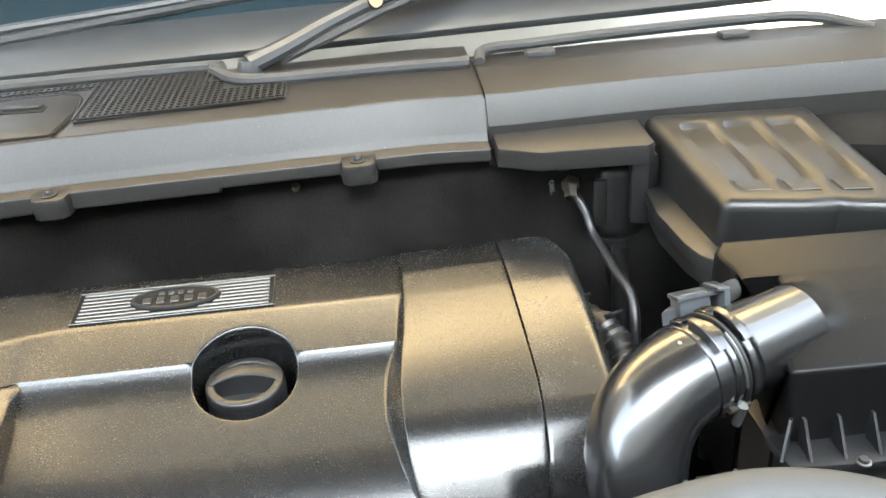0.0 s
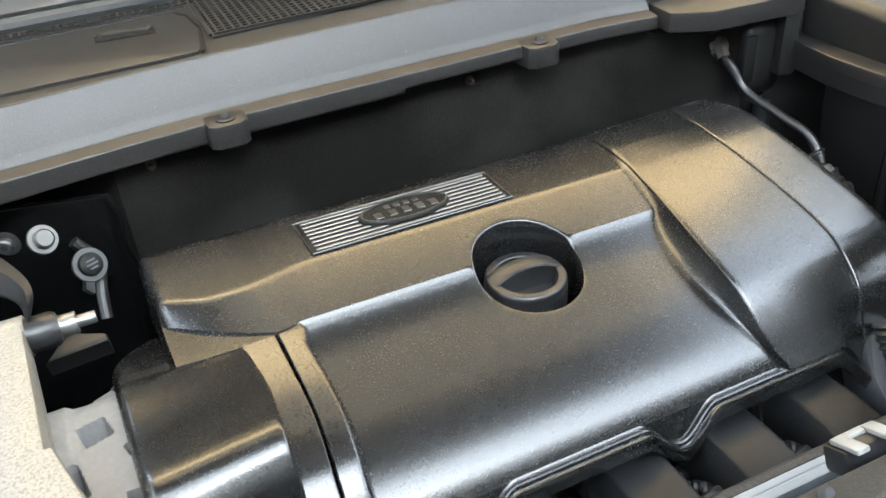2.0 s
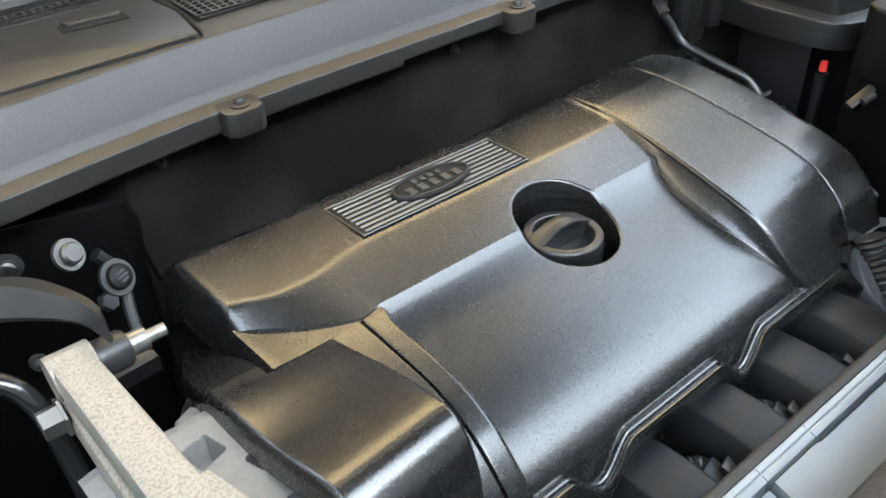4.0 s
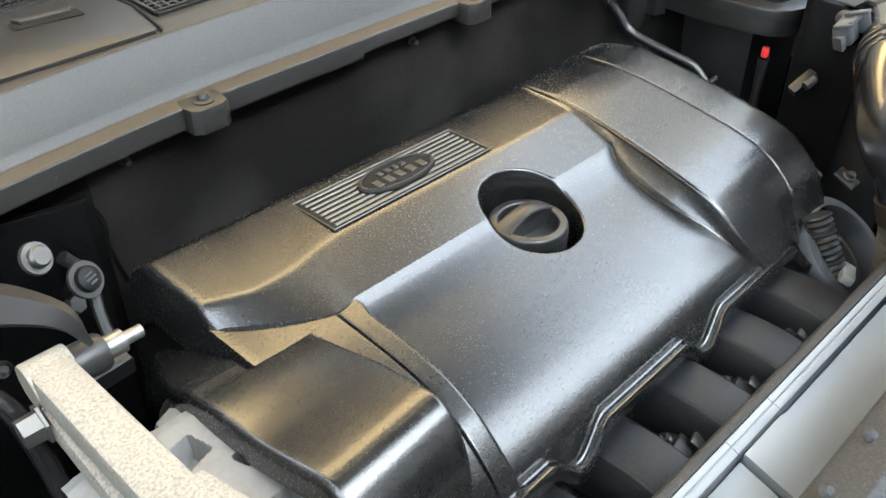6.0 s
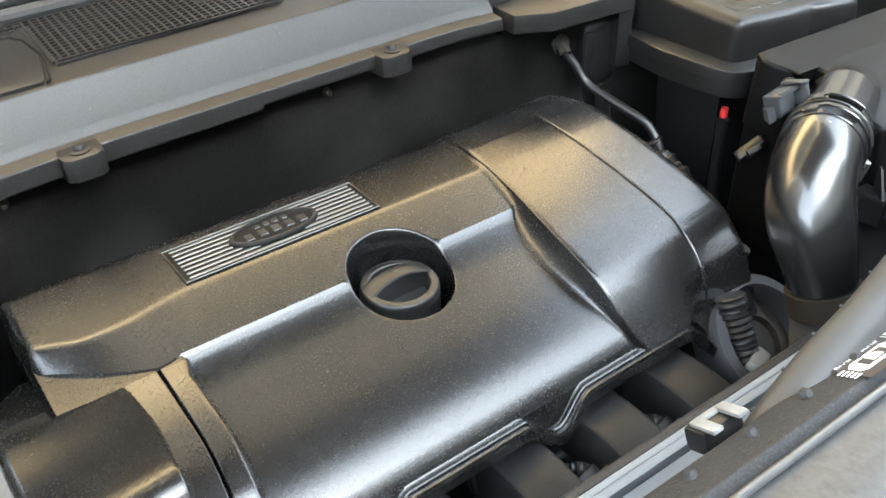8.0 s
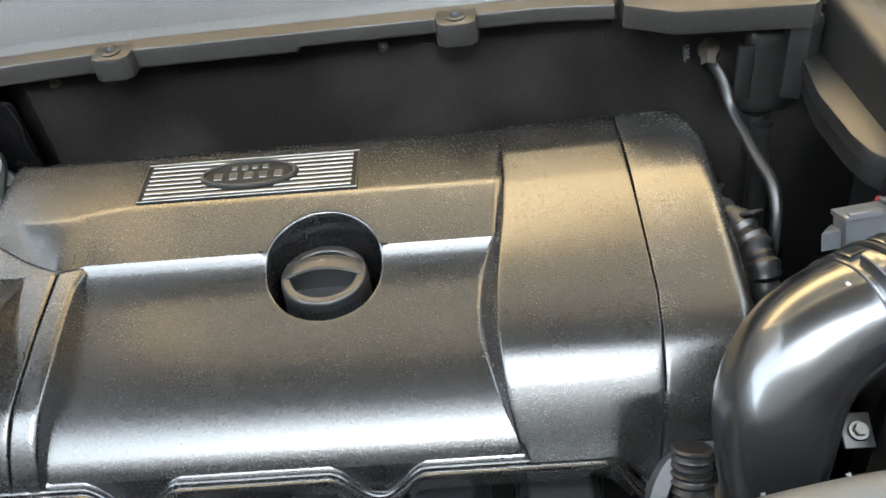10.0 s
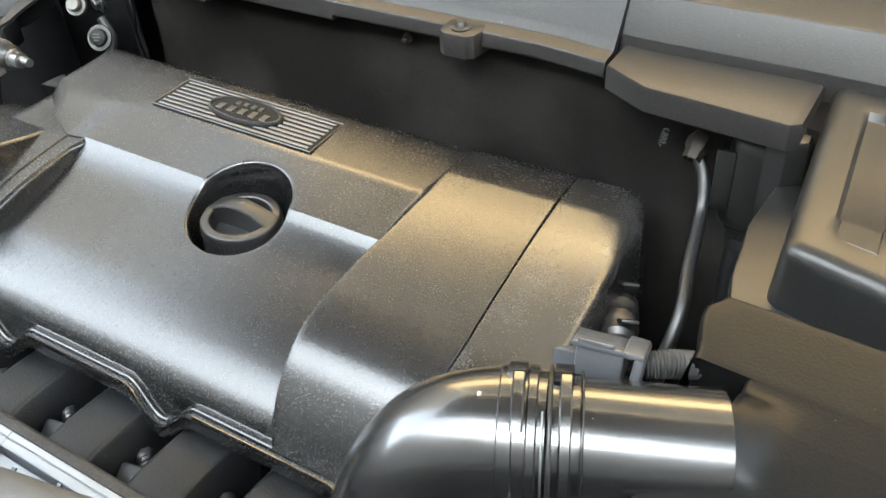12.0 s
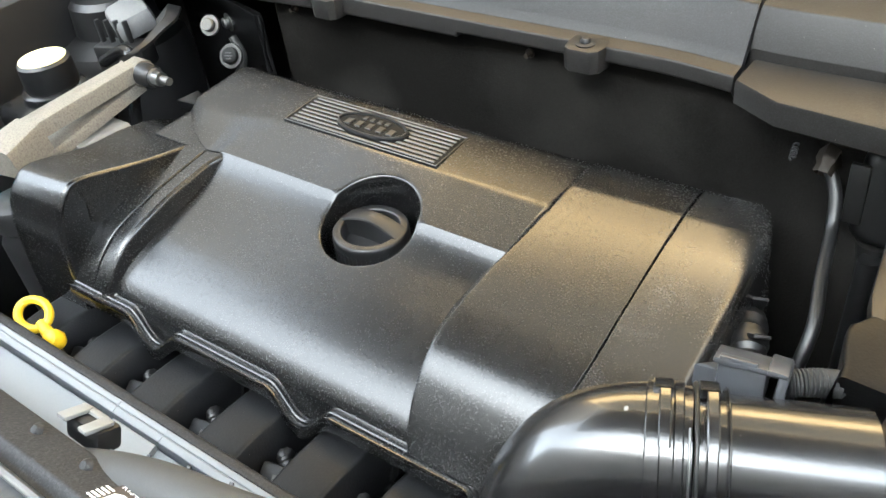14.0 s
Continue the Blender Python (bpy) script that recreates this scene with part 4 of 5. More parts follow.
def arc_piece(x, width, a0, a1, r0, r1, n=14):
    """A strap piece round the tube at x, from angle a0 to a1 in degrees from the top towards the front."""
    b = sheet([[(-r * math.cos(a), -r * math.sin(a), h) for r, h in ((r0, -width / 2), (r1 - 0.0006, -width / 2), (r1, -width / 2 + 0.0007), (r1, width / 2 - 0.0007), (r1 - 0.0006, width / 2), (r0, width / 2))] for a in [radians(a0 + (a1 - a0) * k / n) for k in range(n + 1)]], close=True)
    b.verts.ensure_lookup_table()
    b.faces.new([b.verts[k] for k in range(6)])
    b.faces.new([b.verts[len(b.verts) - 6 + k] for k in range(6)])
    bmesh.ops.transform(b, matrix=pose(*dl((x, 0.4755 + (x - 0.172) * 0.44, 1.0597)), 0, 90, 24), verts=b.verts)
    return b


for x, w, r in ((0.1780, 0.0075, 0.0352), (0.1890, 0.0050, 0.0358), (0.1965, 0.0022, 0.0364), (0.2030, 0.0055, 0.0352), (0.2100, 0.0016, 0.0345)):
    part("clamp_band", arc_piece(x, w, -180, 180, r - 0.0035, r, 60), STRAPMETAL if w == 0.0022 else DUCT, duct)
for x in (0.1830, 0.2030):
    part("clamp_lug", arc_piece(x, 0.0058, -10, 36, 0.0330, 0.0396), DUCT, duct)
    part("clamp_tooth", arc_piece(x - 0.001, 0.0095, -34, -16, 0.0330, 0.0376), DUCT, duct)
part("arrow_mark", arc_piece(0.1665, 0.0022, 3, 7, 0.0300, 0.0334), CLIPWHITE, duct, "small white moulded mark")
part("clamp_wire", arc_piece(0.1935, 0.0010, 20, 84, 0.0350, 0.0372), BRIGHT, duct)
part("clamp_bar", tube([dl(p) for p in ((0.1960, 0.4500, 1.0480), (0.2120, 0.4560, 1.0470))], 0.0024, 10), FITTING, duct)
part("clamp_screw", lathe([(0.0, 0.010), (0.0034, 0.010), (0.0034, -0.008), (0.0, -0.008)], 14, dl((0.2050, 0.4530, 1.0400)), (12, 0, 24)), BRIGHT, duct)
part("end_lug", lathe([(0.0, 0.010), (0.0045, 0.009), (0.0062, 0.004), (0.0066, -0.006), (0.0, -0.006)], 20, dl((0.2640, 0.4900, 1.0535)), (70, 0, 24)), DUCT, duct)

maf = thing("air_flow_sensor", "grey air flow sensor plug on the intake tube", "sensor", (0.203, 0.537, 1.070))
maf.scale = (0.74, 0.74, 0.74)
part("sensor_body", box(0.034, 0.022, 0.024, (-0.004, 0.002, 0.000), 0.003, (-20, 0, 8)), SENSOR, maf)
part("sensor_cap", box(0.044, 0.024, 0.005, (-0.002, 0.004, 0.014), 0.0015, (-20, 0, 8)), SENSOR, maf)
part("cap_step", box(0.026, 0.006, 0.004, (-0.006, -0.004, 0.0195), 0.001, (-20, 0, 8)), SENSOR, maf)
part("lock_tab", box(0.007, 0.034, 0.026, (0.0235, 0.002, 0.006), 0.0022, (-20, 4, 8)), SENSOR, maf)
part("tab_top", box(0.014, 0.030, 0.004, (0.020, 0.003, 0.0205), 0.0015, (-20, 4, 8)), SENSOR, maf)
part("wedge", prism([(0.0, 0.0), (0.016, 0.0), (0.016, 0.016)], -0.010, 0.006, 0.001, 1, None, pose(-0.036, -0.008, -0.002, -20, 0, 8)), SENSOR, maf)
part("cable", tube(spline([(0.024, 0.010, 0.000), (0.040, 0.020, 0.000), (0.058, 0.034, -0.006), (0.072, 0.050, -0.022), (0.076, 0.062, -0.06)], 22), lambda s: 0.0095 + 0.0011 * math.sin(s * 190), 14), RUBBER, maf)
conn = thing("wiring_loom", "black taped wiring loom beside the engine cover", "loom", (0.165, 0.650, 0.970))
part("taped_sleeve", tube(spline([(-0.022, 0.075, -0.055), (-0.014, 0.048, -0.012), (0.000, 0.010, 0.006), (0.010, -0.020, 0.002), (0.014, -0.040, -0.020), (0.012, -0.050, -0.08)], 10), lambda s: 0.0120 + 0.0014 * math.sin(s * 47) + 0.0012 * math.sin(s * 121), 14), BLACK, conn)
for k, q in enumerate(((-0.012, 0.044, -0.006), (0.004, 0.002, 0.006))):
    part("tape_end", box(0.012, 0.003, 0.020, (q[0] + 0.004, q[1], q[2] + 0.014), 0.001, (20 + 30 * k, 12, 30)), BLACK, conn)

# refrigerant pipe at the bulkhead
pipe = thing("refrigerant_pipe", "black refrigerant pipe with a brass fitting", "pipe", (0.168, 0.787, 1.050))
part("pipe_run", tube(spline([(0.0, 0.0, -0.004), (0.010, -0.010, -0.020), (0.016, -0.028, -0.040), (0.024, -0.070, -0.052), (0.032, -0.105, -0.064), (0.030, -0.128, -0.095), (0.026, -0.130, -0.16)], 9), 0.0048, 14), BLACK, pipe)
part("fitting", lathe([(0.0, 0.012), (0.008, 0.012), (0.0095, 0.006), (0.0095, -0.004), (0.0070, -0.008), (0.0070, -0.014)], 6, (0, 0.002, 0.002), (-50, 12, 0)), FITTING, pipe)
part("collar", lathe([(0.0, 0.006), (0.012, 0.006), (0.013, -0.002), (0.0, -0.004)], 24, (-0.004, 0.012, 0.010), (-50, 12, 0)), FITTING, pipe)
mot = thing("wiper_motor_housing", "grey rounded plastic housing under the cowl", "housing", (0.205, 0.785, 1.000))
part("housing", box(0.054, 0.036, 0.084, (0.012, 0.002, 0.034), 0.017, (0, 3, 0), 5), BOXGREY, mot)
part("nose", lathe([(0.0, 0.0), (0.015, 0.0), (0.012, -0.018), (0.010, -0.06), (0.0, -0.06)], 24, (0.006, 0.0, -0.006)), BOXGREY, mot)
part("strap", box(0.014, 0.005, 0.050, (-0.012, -0.0135, 0.038), 0.002), BOXGREY, mot)
trunk = thing("corrugated_conduit", "black ribbed wiring sleeve below the housing", "loom", (0.212, 0.745, 0.80))
part("sleeve", tube([(0, 0, 0), (0, 0.01, 0.10), (0, 0.02, 0.19)], lambda s: 0.009 + 0.0007 * math.sin(s * 130), 14), BLACK, trunk)

cable = thing("battery_cable", "black cable with a red terminal cap", "cable", (0.260, 0.637, 0.829))
part("sleeve", tube(spline([(0.0, -0.01, 0.0), (0.002, 0.0, 0.09), (0.0, 0.0, 0.165)], 12), lambda s: 0.0058 + 0.0006 * math.sin(s * 140), 12), BLACK, cable)
part("red_cap", lathe([(0.0, 0.008), (0.0036, 0.0075), (0.0044, 0.002), (0.0042, -0.003), (0.0, -0.003)], 16, (0, 0, 0.170)), RED, cable, "red terminal cap")
plug2 = thing("side_plug", "black plug with a pale wire end", "connector", (0.217, 0.566, 0.993))
part("plug_body", box(0.012, 0.012, 0.030, (0.010, 0.01, 0.004), 0.003, (20, 50, 0)), BLACK, plug2)
part("wire_end", lathe([(0.0, 0.010), (0.004, 0.009), (0.0045, -0.004), (0.0, -0.005)], 12, (-0.002, 0.0, 0.010), (20, 60, 0)), CONNGREY, plug2)

# throttle body and the bits beside the last runner
throttle = thing("throttle_body", "grey throttle body ring beside the manifold", "throttle body", (0.128, 0.462, 0.885))
part("ring", lathe([(0.047, -0.020), (0.060, -0.020), (0.062, -0.016), (0.062, 0.010), (0.060, 0.014), (0.050, 0.016), (0.048, 0.012), (0.047, -0.020)], 56, (0, 0, 0), (38, 8, 0)), TRIM, throttle)
part("bore", lathe([(0.0, -0.004), (0.022, -0.004), (0.024, 0.002), (0.027, 0.002), (0.029, -0.006), (0.047, -0.008)], 44, (0, 0, 0), (38, 8, 0)), FITTING, throttle, "brown stained inner face")
part("flange_bolt", lathe([(0.0, 0.010), (0.006, 0.010), (0.007, 0.0), (0.011, 0.0), (0.011, -0.004)], 6, (0.020, 0.052, 0.058), (30, 0, 40)), STEEL, throttle)
part("tape", box(0.003, 0.008, 0.024, (-0.015, -0.017, 0.128), 0.001, (10, 0, 20)), GREEN, throttle, "green cable tape")
bel = thing("breather_hose", "black corrugated breather hose and pale clip", "hose", (0.098, 0.462, 0.868))
part("corrugation", tube(spline([(0.004, 0.022, 0.070), (0.002, 0.006, 0.045), (0.0, -0.010, 0.020)], 20), lambda s: 0.0125 + 0.0014 * math.sin(s * 66), 18), BLACK, bel)
part("end_clip", box(0.030, 0.013, 0.010, (-0.002, -0.022, 0.028), 0.002, (20, 10, 20)), CLIPWHITE, bel)

# ---------------------------------------------------------------- front panel, radiator rail, hose, label
rail = thing("radiator_rail", "pale grey plastic fan shroud rail with a black rounded edge", "rail", (-0.35, 0.36, 0.93))


def extrude(prof, x0, x1, n=8):
    """A section in y and z drawn out along x, with closed ends, in the rail's own frame."""
    b = sheet([[(x + 0.35, y - 0.36, z - 0.93) for y, z in prof] for x in spread(x0, x1, n)])
    b.verts.ensure_lookup_table()
    m = len(prof)
    b.faces.new([b.verts[k] for k in range(m)])
    b.faces.new([b.verts[len(b.verts) - m + k] for k in range(m)])
    return b


BAND = fillet([(0.3965, 0.900), (0.3970, 0.9530, 0.002), (0.4050, 0.9520, 0.007), (0.4100, 0.9400, 0.010), (0.4110, 0.82)], 6)
part("edge_band", extrude(BAND, -0.78, 0.105), SLAM, rail, "black rounded edge band")
STRIP = fillet([(0.3852, 0.920), (0.3854, 0.9510, 0.001), (0.3905, 0.9528, 0.0008), (0.3912, 0.9520, 0.0004), (0.3920, 0.9532, 0.0008), (0.3964, 0.9545, 0.0012), (0.3964, 0.920)], 4)
for x0, x1 in ((-0.78, -0.2125), (-0.2120, -0.1572), (-0.1568, 0.105)):
    part("top_strip", extrude(STRIP, x0, x1), RAILGREY, rail)
for x0, x1, lift in ((-0.78, -0.2125, 0.0), (-0.2080, -0.1580, 0.0042), (-0.1570, 0.105, 0.0)):
    SHEET = fillet([(0.3836, 0.930), (0.3834, 0.9455 + lift, 0.001), (0.3450, 0.9340 + lift, 0.02), (0.3000, 0.9260 + lift, 0.01), (0.2960, 0.880)], 4)
    part("shroud_panel", extrude(SHEET, x0, x1), RAILGREY, rail)
part("joint_backing", extrude([(0.384, 0.880), (0.384, 0.938), (0.300, 0.918), (0.298, 0.880)], -0.216, -0.152), BLACK, rail)

slam = thing("slam_panel", "black plastic front panel over the radiator", "front panel", (0.0, 0.22, 1.05))
slam_prof = fillet([(0.3180, 1.010), (0.3215, 1.0590, 0.006), (0.2960, 1.0750, 0.003), (0.2890, 1.0722, 0.002), (0.2860, 1.0730, 0.001), (0.2840, 1.0716, 0.001), (0.2810, 1.0720, 0.002), (0.2770, 1.0790, 0.003), (0.1700, 1.0830, 0.01), (0.060, 1.0700, 0.02), (0.040, 0.90)], 4)
part("panel", sheet([[(x, y - 0.22, z - 1.05) for y, z in slam_prof] for x in spread(-0.85, 0.80, 20)]), SLAM, slam)
for k in range(20):
    part("rivet", lathe([(0.0, 0.0026), (0.0024, 0.0022), (0.0038, 0.0008), (0.0046, -0.0010)], 14, (-0.685 + 0.0475 * k, 0.0915, 0.0163), (32, 0, 0)), SLAM, slam)
TRAY = material("grille_top", (0.12, 0.124, 0.13), 0.36, metal=0.7, grain=240, bump=0.5, vary=0.35, blotch=120, rough_vary=0.10)
part("top_plate", prism([(-0.60, -0.07), (-0.60, 0.058), (-0.270, 0.058), (-0.258, 0.046), (-0.222, 0.046), (-0.206, 0.060), (0.55, 0.060), (0.60, 0.03), (0.60, -0.07)], 0.027, 0.0345, 0.0025, 2, None, pose(0, 0, 0, -1, 0, 0)), TRAY, slam, "grey textured grille top plate")
part("plate_bead", tube([(x, y, 0.0355) for x, y in ((-0.60, 0.0585), (-0.271, 0.0585), (-0.258, 0.0465), (-0.222, 0.0465), (-0.207, 0.0605), (0.55, 0.0605))], 0.0026, 10), BRIGHT, slam, "bright bead round the plate")
part("push_clip", lathe([(0.0, 0.004), (0.006, 0.003), (0.010, 0.0015), (0.010, 0.0)], 20, (-0.155, 0.035, 0.0345)), BLACK, slam)

sticker = thing("refrigerant_label", "dark sticker with white print on the front panel", "label", (-0.0410, 0.3062, 1.0700), (-30, 0, 0))
part("backing", box(0.118, 0.0300, 0.0006, (0.060, -0.0010, 0.0), 0.0), LABELBROWN, sticker, smooth=0)


letters("R134a  CF3CH2F", 0.0058, (0.003, 0.0078, 0.0005), sticker, WHITE)
part("symbol", prism([(0.010, -0.0085), (0.040, -0.0085), (0.044, -0.006), (0.044, 0.002), (0.040, 0.0045), (0.010, 0.0045), (0.006, 0.002), (0.006, -0.006)], 0.0002, 0.0006, 0), WHITE, sticker, smooth=0)
part("symbol_core", prism([(0.014, -0.0062), (0.036, -0.0062), (0.036, 0.0022), (0.014, 0.0022)], 0.0005, 0.0009, 0), LABELBROWN, sticker, smooth=0)
part("symbol_tank", prism([(0.020, -0.0050), (0.030, -0.0050), (0.030, -0.001), (0.027, 0.0012), (0.020, 0.0012)], 0.0008, 0.0012, 0), WHITE, sticker, smooth=0)
for k in range(5):
    part("mark_bar", box(0.0065, 0.0012, 0.0003, (0.0005 + 0.0, 0.003 - 0.0028 * k, 0.0004), 0), WHITE, sticker, smooth=0)
for r in range(4):
    for k in range(5):
        part("mark_bar", box(0.0075, 0.0022 if r % 2 else 0.0036, 0.0003, (0.056 + 0.0112 * k, 0.0085 - 0.0058 * r, 0.0004), 0), WHITE, sticker, smooth=0)
part("divider", box(0.0006, 0.027, 0.0003, (0.0495, -0.001, 0.0004), 0), WHITE, sticker, smooth=0)

HP = spline([(-0.160, 0.300, 1.005), (-0.100, 0.314, 1.034), (-0.035, 0.325, 1.054), (0.030, 0.333, 1.063), (0.120, 0.350, 1.070), (0.180, 0.355, 1.071), (0.235, 0.340, 1.068), (0.30, 0.310, 1.050), (0.36, 0.27, 1.00)], 8)
hose = thing("bonnet_hose", "matt grey rubber hose arching over the front panel", "hose")
part("hose_body", tube(HP, 0.0155, 24), GREYHOSE, hose)
# small grey bars stand in for scuffs along the hose
for k, p in enumerate(HP[10:40:4]):
    part("mark_bar", box(0.0022, 0.0012, 0.0036, (p.x, p.y + 0.0142, p.z + 0.0060), 0, (-66, 0, 12)), TRIM, hose, smooth=0)
part("end_clip", lathe([(0.0150, -0.006), (0.0172, -0.006), (0.0172, 0.006), (0.0150, 0.006)], 28, tuple(HP[-6]), (30, 55, -30)), STEEL, hose)
clipb = thing("panel_clip", "white plastic two-legged clip with a black insert", "clip", (-0.1104, 0.3350, 1.0420))
for x in (-0.0105, 0.0105):
    part("clip_leg", box(0.0085, 0.0190, 0.0032, (x, 0.001, 0.0120), 0.001, (-24, 0, 0)), CLIPWHITE, clipb)
part("clip_bridge", box(0.0200, 0.0050, 0.0030, (-0.001, 0.0085, 0.0078), 0.001, (-24, 0, 0)), CLIPWHITE, clipb)
part("clip_core", box(0.0330, 0.0170, 0.0160, (0.000, 0.002, 0.001), 0.003, (-24, 0, 0)), BLACK, clipb)
dip = thing("dipstick", "bright yellow plastic dipstick ring handle", "dipstick", (-0.3870, 0.4240, 0.9220))
rows = []
for k in range(33):
    a = 2 * math.pi * k / 32
    c = Vector((0.018 * math.cos(a), 0.0, 0.013 * math.sin(a)))
    n = Vector((math.cos(a), 0, math.sin(a)))
    rows.append([c + 0.0042 * (n * math.cos(b) + Vector((0, 1, 0)) * math.sin(b)) for b in [2 * math.pi * j / 10 for j in range(10)]])
bm = sheet(rows, close=True)
bmesh.ops.transform(bm, matrix=pose(-0.014, 0.004, 0.010, -68, 12, 0), verts=bm.verts)
part("ring", bm, YELLOW, dip)
part("stem", tube(spline([(-0.001, 0.002, 0.006), (0.012, -0.001, 0.004), (0.024, -0.003, 0.002)], 5), lambda q: 0.0052 + 0.0010 * q, 14), YELLOW, dip)
part("knob", lathe([(0.0, 0.0095), (0.0050, 0.0088), (0.0085, 0.0060), (0.0098, 0.0010), (0.0085, -0.0060), (0.0050, -0.0100), (0.0, -0.0105)], 22, (0.0270, -0.0040, 0.0040), (40, 0, 0)), YELLOW, dip)
part("stick", tube([(0.027, -0.004, -0.004), (0.024, 0.006, -0.18)], 0.003, 8), STEEL, dip)


# ---------------------------------------------------------------- engine mount, bracket and reservoirs
mount = thing("engine_mount", "pale rough cast metal engine mount arm", "mount arm", (-0.505, 0.62, 1.00))


def beam(p, q, w0, w1, h, mat, name, parent, bevel=0.005):
    p, q = Vector(p), Vector(q)
    d = (q - p).normalized()
    s = d.cross(Vector((0, 0, 1))).normalized()
    u = s.cross(d)
    rows = []
    for k in range(9):
        t = k / 8
        c = p.lerp(q, t)
        w = w0 + (w1 - w0) * t
        sec = [(-w, -h), (-w, h - bevel), (-w + bevel * 0.3, h - bevel * 0.3), (-w + bevel, h), (w - bevel, h), (w - bevel * 0.3, h - bevel * 0.3), (w, h - bevel), (w, -h)]
        rows.append([c + s * a + u * b for a, b in sec])
    b = sheet(rows, close=True)
    b.verts.ensure_lookup_table()
    n = len(rows[0])
    b.faces.new([b.verts[i] for i in range(n)])
    b.faces.new([b.verts[len(b.verts) - n + i] for i in range(n)])
    return part(name, b, mat, parent)


beam((-0.014, 0.058, 0.038), (-0.009, -0.078, 0.035), 0.0130, 0.0145, 0.0090, CREAM, "arm", mount, 0.004)
beam((-0.008, -0.075, 0.030), (0.000, -0.122, 0.024), 0.0180, 0.0235, 0.0160, CREAM, "arm_foot", mount)
beam((-0.016, 0.054, 0.021), (-0.012, -0.082, 0.002), 0.0135, 0.0160, 0.0068, CREAM, "lower_limb", mount)
part("eye", lathe([(0.0, -0.0138), (0.0145, -0.0138), (0.0150, -0.0128), (0.0150, 0.0128), (0.0145, 0.0138), (0.0, 0.0138)], 28, (-0.014, 0.058, 0.033), (0, 90, 0)), CREAM, mount)
part("stud", lathe([(0.0, 0.028), (0.0044, 0.0275), (0.0046, 0.015), (0.0078, 0.015), (0.0078, 0.004), (0.010, 0.003), (0.010, 0.0), (0.0, 0.0)], 12, (0.017, 0.056, 0.034), (0, 90, 0)), BRIGHT, mount, "bright plated stud")
part("stud_collar", lathe([(0.0, 0.006), (0.0105, 0.006), (0.0125, 0.003), (0.0125, -0.014), (0.0, -0.014)], 24, (0.014, 0.056, 0.034), (0, 90, 0)), BLACK, mount)
part("bolt", lathe([(0.0, 0.014), (0.0095, 0.014), (0.0100, 0.002), (0.013, 0.002), (0.013, 0.0)], 6, (-0.030, 0.040, 0.020), (0, -90, 0)), STEEL, mount)

cast = thing("engine_side_casting", "grey rough aluminium casting at the engine's side", "casting", (-0.46, 0.58, 0.86))
def pocket(x, y, cx, cy, w, d, turn):
    """1 inside a rounded rectangular hollow, 0 outside it."""
    c, s = math.cos(radians(turn)), math.sin(radians(turn))
    u, v = (x - cx) * c + (y - cy) * s, -(x - cx) * s + (y - cy) * c
    return (1 - ease(w / 2 - 0.0012, w / 2 + 0.0012, abs(u))) * (1 - ease(d / 2 - 0.0012, d / 2 + 0.0012, abs(v)))


rows = []
for i in range(101):
    x = -0.085 + 0.120 * i / 100
    row = []
    for k in range(93):
        y = -0.060 + 0.114 * k / 92
        h = 0.137 - 0.30 * max(0, y - 0.046) - 0.25 * max(0, -0.062 - x) + 0.004 * ease(-0.030, -0.036, x)
        for hole in ((0.007, -0.007, 0.015, 0.020, 20), (-0.020, 0.022, 0.017, 0.018, 15), (-0.040, -0.020, 0.018, 0.026, 10), (0.000, -0.046, 0.013, 0.012, 0)):
            h -= 0.022 * pocket(x, y, *hole)
        h += 0.0007 * noise.noise((x * 150, y * 150, 1.0))
        row.append((x, y, h))
    rows.append(row)
part("cast_face", sheet(rows), ALU, cast)
part("cast_body", box(0.118, 0.112, 0.10, (-0.025, -0.003, 0.068), 0.006), ALU, cast)
part("rear_lug", prism([(-0.022, 0.050), (0.002, 0.050), (0.004, 0.060), (-0.006, 0.072), (-0.020, 0.066)], 0.06, 0.128, 0.004), ALU, cast)
part("oil_plug", lathe([(0.0, 0.014), (0.012, 0.013), (0.016, 0.008), (0.017, 0.0)], 22, (0.004, 0.074, 0.108), (20, 10, 0)), DARKMETAL, cast)

PLATE = material("bracket_enamel", (0.0022, 0.0022, 0.0023), 0.22, grain=300, bump=0.1, vary=0.3, blotch=30, spec=0.10)
brk = thing("mount_bracket", "black steel bracket plate bolted to the bulkhead", "bracket", (-0.505, 0.79, 0.98))
part("plate", prism([(-0.15, 0.062), (-0.15, 0.070), (0.070, 0.006), (0.077, 0.000), (0.068, -0.004)], -0.20, 0.086, 0.003, 2), PLATE, brk)
part("plate_flange", tube(spline([(0.072, -0.002, 0.084), (0.078, -0.006, 0.066), (0.076, -0.008, 0.045), (0.082, -0.010, 0.012)], 6), 0.0020, 8), PLATE, brk)
for x, z, r in ((-0.009, 0.055, 0.0095), (-0.0135, -0.033, 0.0060)):
    bolt = part("plate_bolt", lathe([(0.0, 0.0090), (0.55 * r, 0.0090), (0.70 * r, 0.0075), (0.70 * r, 0.0030), (1.15 * r, 0.0026), (1.20 * r, 0.0)], 24, (x, 0.0215, z), (90, 0, -17)), WASHER, brk)
    part("socket", lathe([(0.0, 0.0), (0.30 * r, 0.0)], 6, (x - 0.0027, 0.0127, z), (90, 0, -17)), DARKMETAL, bolt, smooth=0)
part("strap_nut", lathe([(0.0, 0.0080), (0.0068, 0.0080), (0.0076, 0.0066), (0.0076, 0.0)], 6, (0.040, -0.005, 0.0105), (60, 0, 24)), WASHER, brk)
